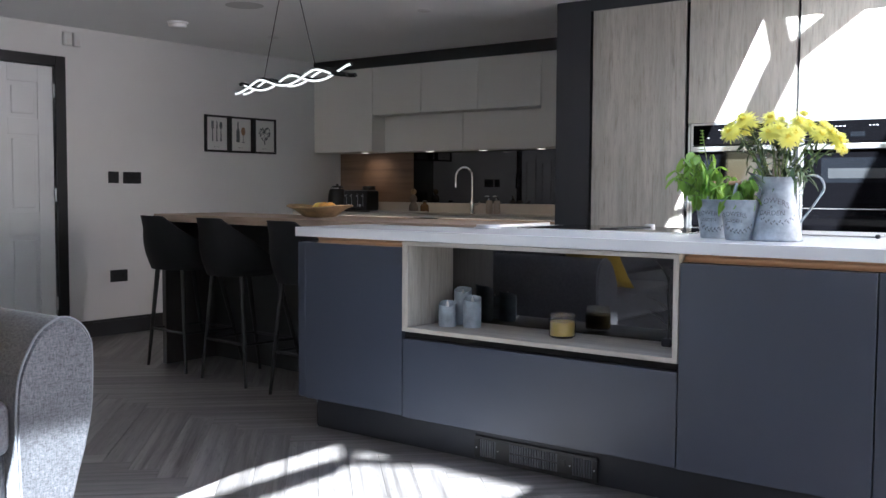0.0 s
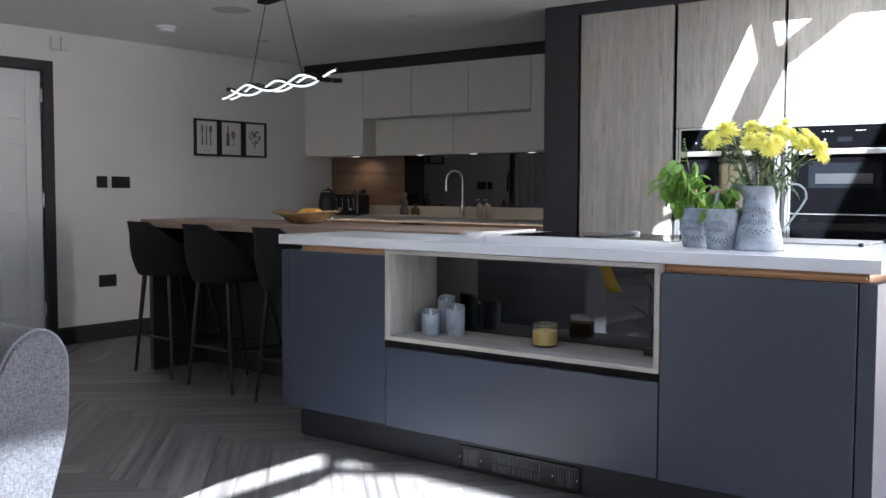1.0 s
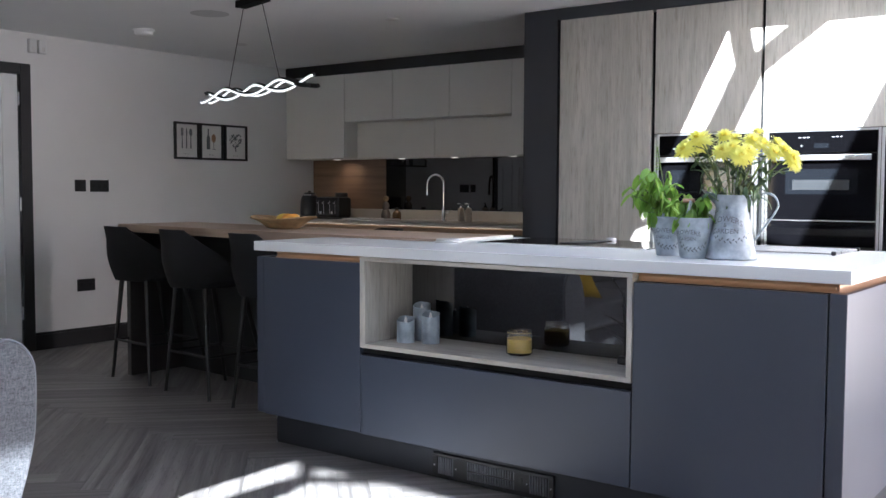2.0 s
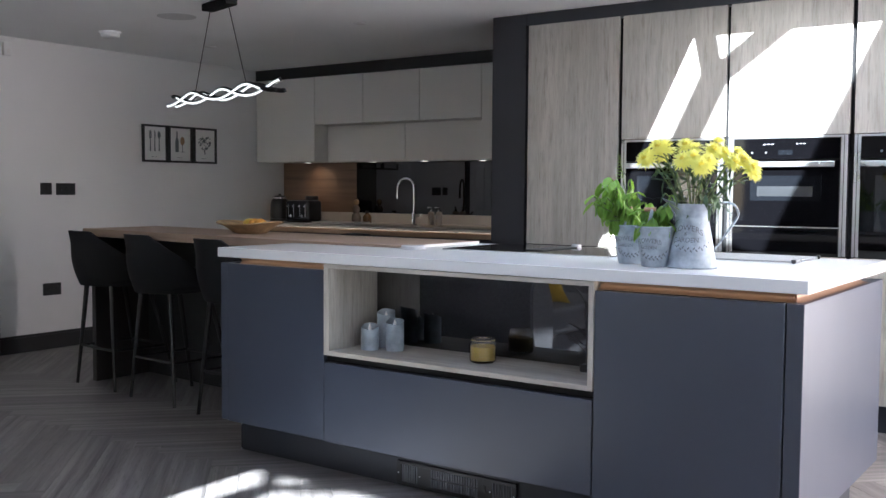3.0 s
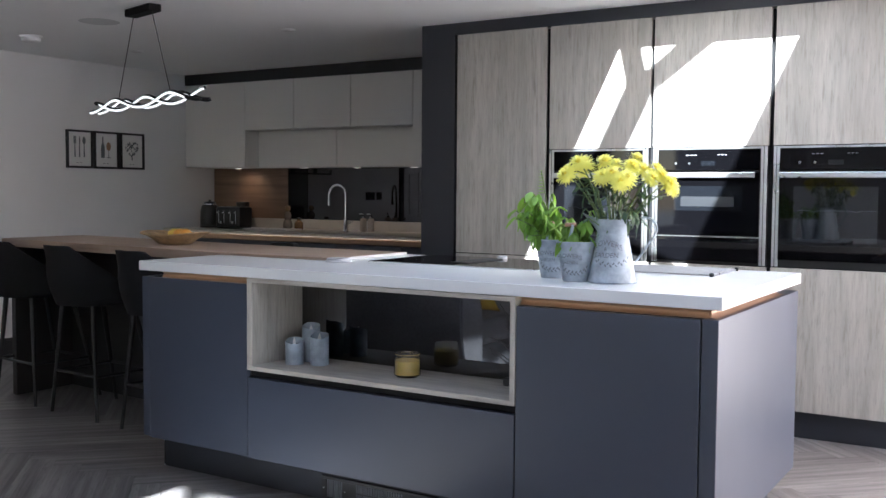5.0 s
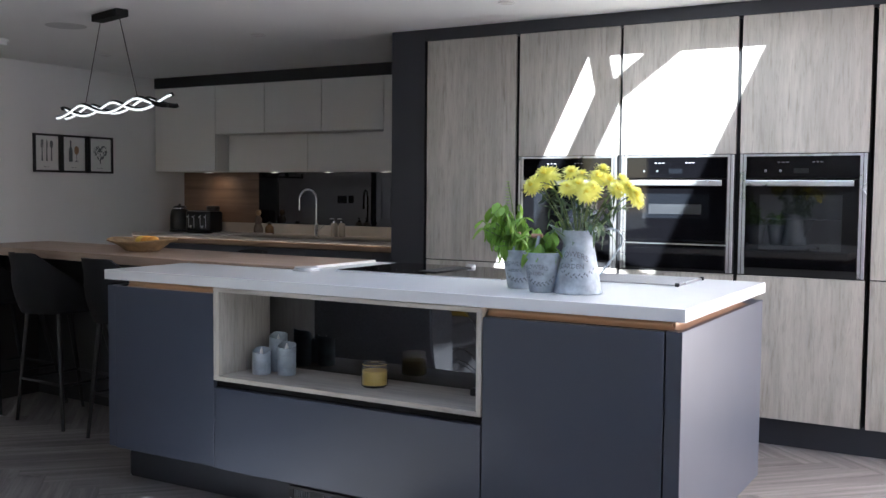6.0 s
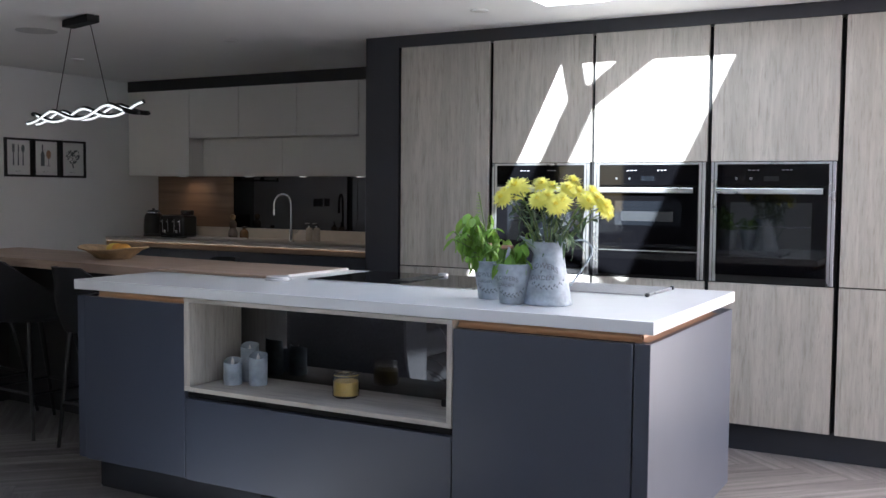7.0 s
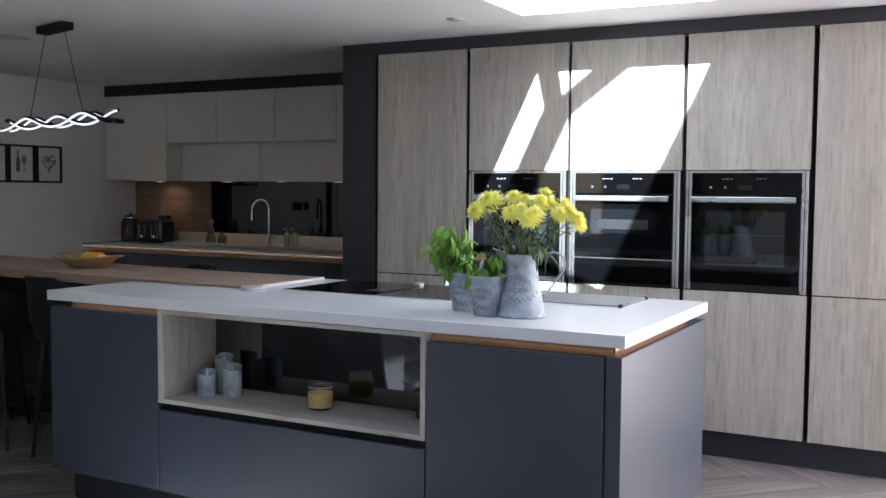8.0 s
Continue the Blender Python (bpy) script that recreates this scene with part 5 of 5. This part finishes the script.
twig = thing("twig_ornament", -1.362, 3.015, SH, "dark bare twig ornament on a small black foot", "ornament")
part("foot", cube(-1.381, -1.344, 2.995, 3.035, SH + 0.0005, SH + 0.028, bevel=0.004), BLACKWOOD, twig)
rt = random.Random(4)
part("trunk", tube(bmesh.new(), [(-1.362, 3.015, SH + 0.028), (-1.360, 3.015, SH + 0.10), (-1.366, 3.015, SH + 0.18), (-1.362, 3.015, SH + 0.25)], 0.004, 7, (0.005, 0.004, 0.003, 0.0015)), BLACKWOOD, twig)
for k in range(11):
    z = SH + 0.07 + 0.016 * k
    p = Vector((-1.362, 3.015, z))
    q = p + Vector((rt.uniform(-0.075, 0.02), rt.uniform(-0.05, 0.04), rt.uniform(0.03, 0.075)))
    part("branch", tube(bmesh.new(), (p, p.lerp(q, 0.5) + Vector((0, 0, 0.006)), q), 0.0015, 5), BLACKWOOD, twig)

# ---------------------------------------------------------------- on the bar
BX, BY, BZ = -3.64, 3.58, 0.912
bowl = thing("fruit_bowl", BX, BY, BZ, "wide carved pale wooden bowl on the breakfast bar", "bowl")
bm = bmesh.new()
n = 48
rows = []
for r, z in ((0.07, 0.001), (0.10, 0.006), (0.135, 0.030), (0.165, 0.046), (0.205, 0.058), (0.202, 0.063), (0.158, 0.051), (0.125, 0.033), (0.05, 0.014)):
    rows.append([(BX + r * (1 + 0.03 * math.sin(5 * 2 * math.pi * i / n)) * math.cos(2 * math.pi * i / n), BY + r * 0.72 * math.sin(2 * math.pi * i / n),
                  BZ + z + (0.008 * math.cos(2 * 2 * math.pi * i / n) if r > 0.15 else 0)) for i in range(n)])
vs = rows_mesh(bm, rows, closed=True)
bm.faces.new(vs[0][::-1])
bm.faces.new(vs[-1])
part("bowl_body", bm, WICKER, bowl, smooth=True)
for x, y, m, nm in ((0.035, 0.0, FRUIT, "orange"), (-0.03, 0.03, LEMON, "lemon"), (0.09, -0.01, FRUIT, "orange")):
    bm = bmesh.new()
    bmesh.ops.create_uvsphere(bm, u_segments=20, v_segments=12, radius=0.034)
    for v in bm.verts:
        v.co.z *= 0.93 if nm == "orange" else 0.85
        if nm == "lemon":
            v.co.x *= 1.25
    bm.transform(Matrix.Translation((BX + x, BY + y, BZ + 0.052)))
    tagged(part(nm, bm, m, None, "ripe %s lying in the wooden bowl" % nm, smooth=True), "", "fruit", "fruit in the bowl")

# ---------------------------------------------------------------- on the sink worktop
W = WT + 0.0005
toaster = thing("toaster", -5.50, 6.02, WT, "black four-slot toaster with chrome levers", "toaster")
part("body", cube(-5.69, -5.42, 5.93, 6.09, W + 0.012, W + 0.180, bevel=0.022, segs=4), BLACKPLASTIC, toaster, smooth=True)
part("base", cube(-5.68, -5.43, 5.94, 6.08, W, W + 0.011), BLACKMETAL, toaster)
part("top_band", cube(-5.67, -5.44, 5.945, 6.075, W + 0.1805, W + 0.184, bevel=0.001), RODSTEEL, toaster, "dull steel slot surround")
# slots are black plates in place of shaded openings
for x in (-5.615, -5.495):
    for y in (5.985, 6.035):
        part("slot", cube(x - 0.048, x + 0.048, y - 0.012, y + 0.012, W + 0.1845, W + 0.186), BLACKMATT, toaster)
for x in (-5.650, -5.590, -5.520, -5.460):
    part("lever_rail", cube(x - 0.0025, x + 0.0025, 5.9265, 5.9295, W + 0.045, W + 0.150), CHROME, toaster, "chrome lever rail")
    part("lever", cube(x - 0.010, x + 0.010, 5.912, 5.926, W + 0.128, W + 0.138, bevel=0.003), CHROME, toaster, "chrome lever")
for x in (-5.620, -5.490):
    part("dial", cube(x - 0.013, x + 0.013, 5.918, 5.9295, W + 0.040, W + 0.064, bevel=0.006, segs=3), CHROME, toaster, "chrome dial")
KX, KY = -5.885, 6.06
kettle = thing("kettle", KX, KY, WT, "black kettle with chrome collar on its base", "kettle")
part("base", lathe(bmesh.new(), KX, KY, [(0.085, W), (0.085, W + 0.018), (0.078, W + 0.022)], 32), BLACKPLASTIC, kettle, smooth=True)
part("body", lathe(bmesh.new(), KX, KY, [(0.080, W + 0.0225), (0.083, W + 0.06), (0.079, W + 0.14), (0.070, W + 0.180), (0.060, W + 0.195)], 32), BLACKPLASTIC, kettle, smooth=True)
part("collar", lathe(bmesh.new(), KX, KY, [(0.061, W + 0.1955), (0.060, W + 0.204)], 32), CHROME, kettle)
part("lid", lathe(bmesh.new(), KX, KY, [(0.059, W + 0.2045), (0.045, W + 0.218), (0.012, W + 0.222), (0.010, W + 0.235), (0.003, W + 0.237)], 28), BLACKPLASTIC, kettle, smooth=True)
part("handle", tube(bmesh.new(), [(KX - 0.01, KY + 0.055, W + 0.19), (KX - 0.02, KY + 0.115, W + 0.17), (KX - 0.02, KY + 0.120, W + 0.09), (KX - 0.01, KY + 0.075, W + 0.05)], 0.010, 8), BLACKPLASTIC, kettle, smooth=True)
can = thing("black_canister", -5.675, 6.24, WT, "black storage canister standing behind the toaster", "canister")
part("body", lathe(bmesh.new(), -5.675, 6.24, [(0.052, W), (0.055, W + 0.004), (0.055, W + 0.19)], 28), BLACKPLASTIC, can, smooth=True)
part("lid", lathe(bmesh.new(), -5.675, 6.24, [(0.056, W + 0.1905), (0.056, W + 0.215), (0.05, W + 0.22)], 28), BLACKMETAL, can, smooth=True)


def bottle(name, x, y, r, h, mat_body, mat_cap, label):
    ob = thing(name, x, y, WT, label, "bottle", "bottles by the sink")
    part("body", lathe(bmesh.new(), x, y, [(r * 0.92, W), (r, W + 0.004), (r, W + h * 0.55), (r * 0.75, W + h * 0.68), (r * 0.4, W + h * 0.76), (r * 0.4, W + h * 0.86)], 24), mat_body, ob, smooth=True)
    part("cap", lathe(bmesh.new(), x, y, [(r * 0.5, W + h * 0.8605), (r * 0.5, W + h * 0.97), (r * 0.42, W + h)], 18), mat_cap, ob, smooth=True)


ob = thing("decanter", -5.134, 6.20, WT, "smoky glass decanter of stacked round bulbs with a ball stopper", "bottle", "bottles by the sink")
part("body", lathe(bmesh.new(), -5.134, 6.20, [(0.028, W), (0.036, W + 0.006), (0.040, W + 0.035), (0.034, W + 0.065), (0.024, W + 0.080), (0.031, W + 0.100), (0.032, W + 0.118), (0.022, W + 0.138), (0.014, W + 0.148)], 28), SMOKEGLASS, ob, smooth=True)
part("stopper", lathe(bmesh.new(), -5.134, 6.20, [(0.010, W + 0.1485), (0.019, W + 0.158), (0.023, W + 0.174), (0.018, W + 0.190), (0.005, W + 0.197)], 20), WICKER, ob, "round pale stopper", smooth=True)
bottle("storage_bottle", -4.99, 6.17, 0.036, 0.100, AMBER, BLACKPLASTIC, "short amber jar beside the splashback")
def soap_dispenser(x, y):
    ob = thing("soap_dispenser", x, y, WT, "pale clear soap dispenser with a chrome pump behind the tap", "soap dispenser", "soap dispensers")
    part("body", lathe(bmesh.new(), x, y, [(0.024, W), (0.026, W + 0.004), (0.026, W + 0.098), (0.020, W + 0.106), (0.011, W + 0.108)], 24), SOAP, ob, smooth=True)
    part("collar", lathe(bmesh.new(), x, y, [(0.012, W + 0.1085), (0.012, W + 0.120)], 16), CHROME, ob, smooth=True)
    part("pump", tube(bmesh.new(), ((x, y, W + 0.120), (x, y, W + 0.138), (x - 0.012, y - 0.010, W + 0.142), (x - 0.026, y - 0.021, W + 0.138)), 0.004, 8), CHROME, ob, "chrome pump spout", smooth=True)


soap_dispenser(-4.335, 6.17)
soap_dispenser(-4.262, 6.17)
tray = tagged(part("worktop_tray", cube(-5.36, -4.90, 5.90, 6.10, W, W + 0.012, bevel=0.004, segs=2), GREIGE, None, "flat pale board lying on the sink worktop"), "", "board")

TX, TYY = -4.378, 6.00
tap = thing("kitchen_tap", TX, TYY, WT, "tall chrome gooseneck kitchen tap with side lever", "tap")
part("base", lathe(bmesh.new(), TX, TYY, [(0.025, W), (0.025, W + 0.006), (0.019, W + 0.010), (0.019, W + 0.10), (0.012, W + 0.104)], 24), CHROME, tap, smooth=True)
td = Vector((-0.78, -0.62, 0))
pts = [Vector((TX, TYY, W + 0.10)), Vector((TX, TYY, W + 0.20)), Vector((TX, TYY, W + 0.285))]
for i in range(1, 13):
    a = math.pi * i / 12
    pts.append(Vector((TX, TYY, W + 0.285)) + td * (0.064 * (1 - math.cos(a))) + Vector((0, 0, 0.080 * math.sin(a))))
pts.append(pts[-1] + Vector((0, 0, -0.055)))
part("spout", tube(bmesh.new(), pts, 0.0085, 12), CHROME, tap, "bent chrome spout", smooth=True)
part("nozzle", tube(bmesh.new(), (pts[-1] + Vector((0, 0, 0.012)), pts[-1] + Vector((0, 0, -0.022))), 0.0105, 12), CHROME, tap)
part("lever", tube(bmesh.new(), ((TX + 0.018, TYY - 0.004, W + 0.070), (TX + 0.055, TYY - 0.010, W + 0.074), (TX + 0.085, TYY - 0.014, W + 0.098)), 0.006, 8), CHROME, tap, "chrome lever", smooth=True)

# ---------------------------------------------------------------- herringbone floor
PW, PL = 0.119, 0.952
S2 = math.sqrt(0.5)


def plank_mesh():
    bm = bmesh.new()
    a, b = PL / 2 - 0.0004, PW / 2 - 0.0004
    box(bm, -a, a, -b, b, -0.006, 0.0, 0.0)
    for v in bm.verts:
        if v.co.z > -0.001:
            v.co.x *= (a - 0.0006) / a
            v.co.y *= (b - 0.0006) / b
    me = bpy.data.meshes.new("plank")
    bm.to_mesh(me)
    bm.free()
    me.materials.append(PLANK)
    return me


PLANK_MESH = plank_mesh()
spots = []
for r in range(-160, 161):
    for c in range(-14, 15):
        u0, v0 = r * PW + c * 2 * PL, r * PW
        spots.append((u0 + PL / 2, v0 + PW / 2, 0))
        spots.append((u0 + PW / 2, v0 + PW + PL / 2, -90))
near, far = [], []
for u, v, a in spots:
    x, y = (u + v) * S2 + 0.05, (u - v) * S2 + 2.734
    if not (WX - 0.3 < x < EX + 0.2 and SY - 0.2 < y < NY + 0.2):
        continue
    d = min((Vector((x, y)) - Vector(q)).length for q in ((-3.3, 2.3), (-2.6, 1.8), (-4.0, 2.9)))
    (near if d < 2.2 or (-0.4 < x < 0.5 and 3.6 < y < 4.9) else far).append((x, y, a, d))
near.sort(key=lambda p: p[3])
far += near[300:]
for x, y, a, d in near[:300]:
    ob = new("plank", PLANK_MESH)
    ob.parent = floor
    ob.matrix_basis = pose(x, y, 0.0, 0, 0, 45 + a)
src = [v.co.copy() for v in PLANK_MESH.vertices]
fsrc = [tuple(p.vertices) for p in PLANK_MESH.polygons]
for turn in (0, -90):
    base = pose(0, 0, 0, 0, 0, 45 + turn)
    back = base.inverted()
    verts, faces = [], []
    for x, y, a, d in far:
        if a == turn:
            c0 = back @ Vector((x, y, 0))
            k = len(verts)
            verts += [tuple(c0 + c) for c in src]
            faces += [tuple(i + k for i in f) for f in fsrc]
    me = bpy.data.meshes.new("planks")
    me.from_pydata(verts, [], faces)
    me.materials.append(PLANK)
    ob = new("planks", me)
    ob.parent = floor
    ob.matrix_basis = base
    tagged(ob, "grey wood-look planks laid in herringbone", "", "", "stuff")
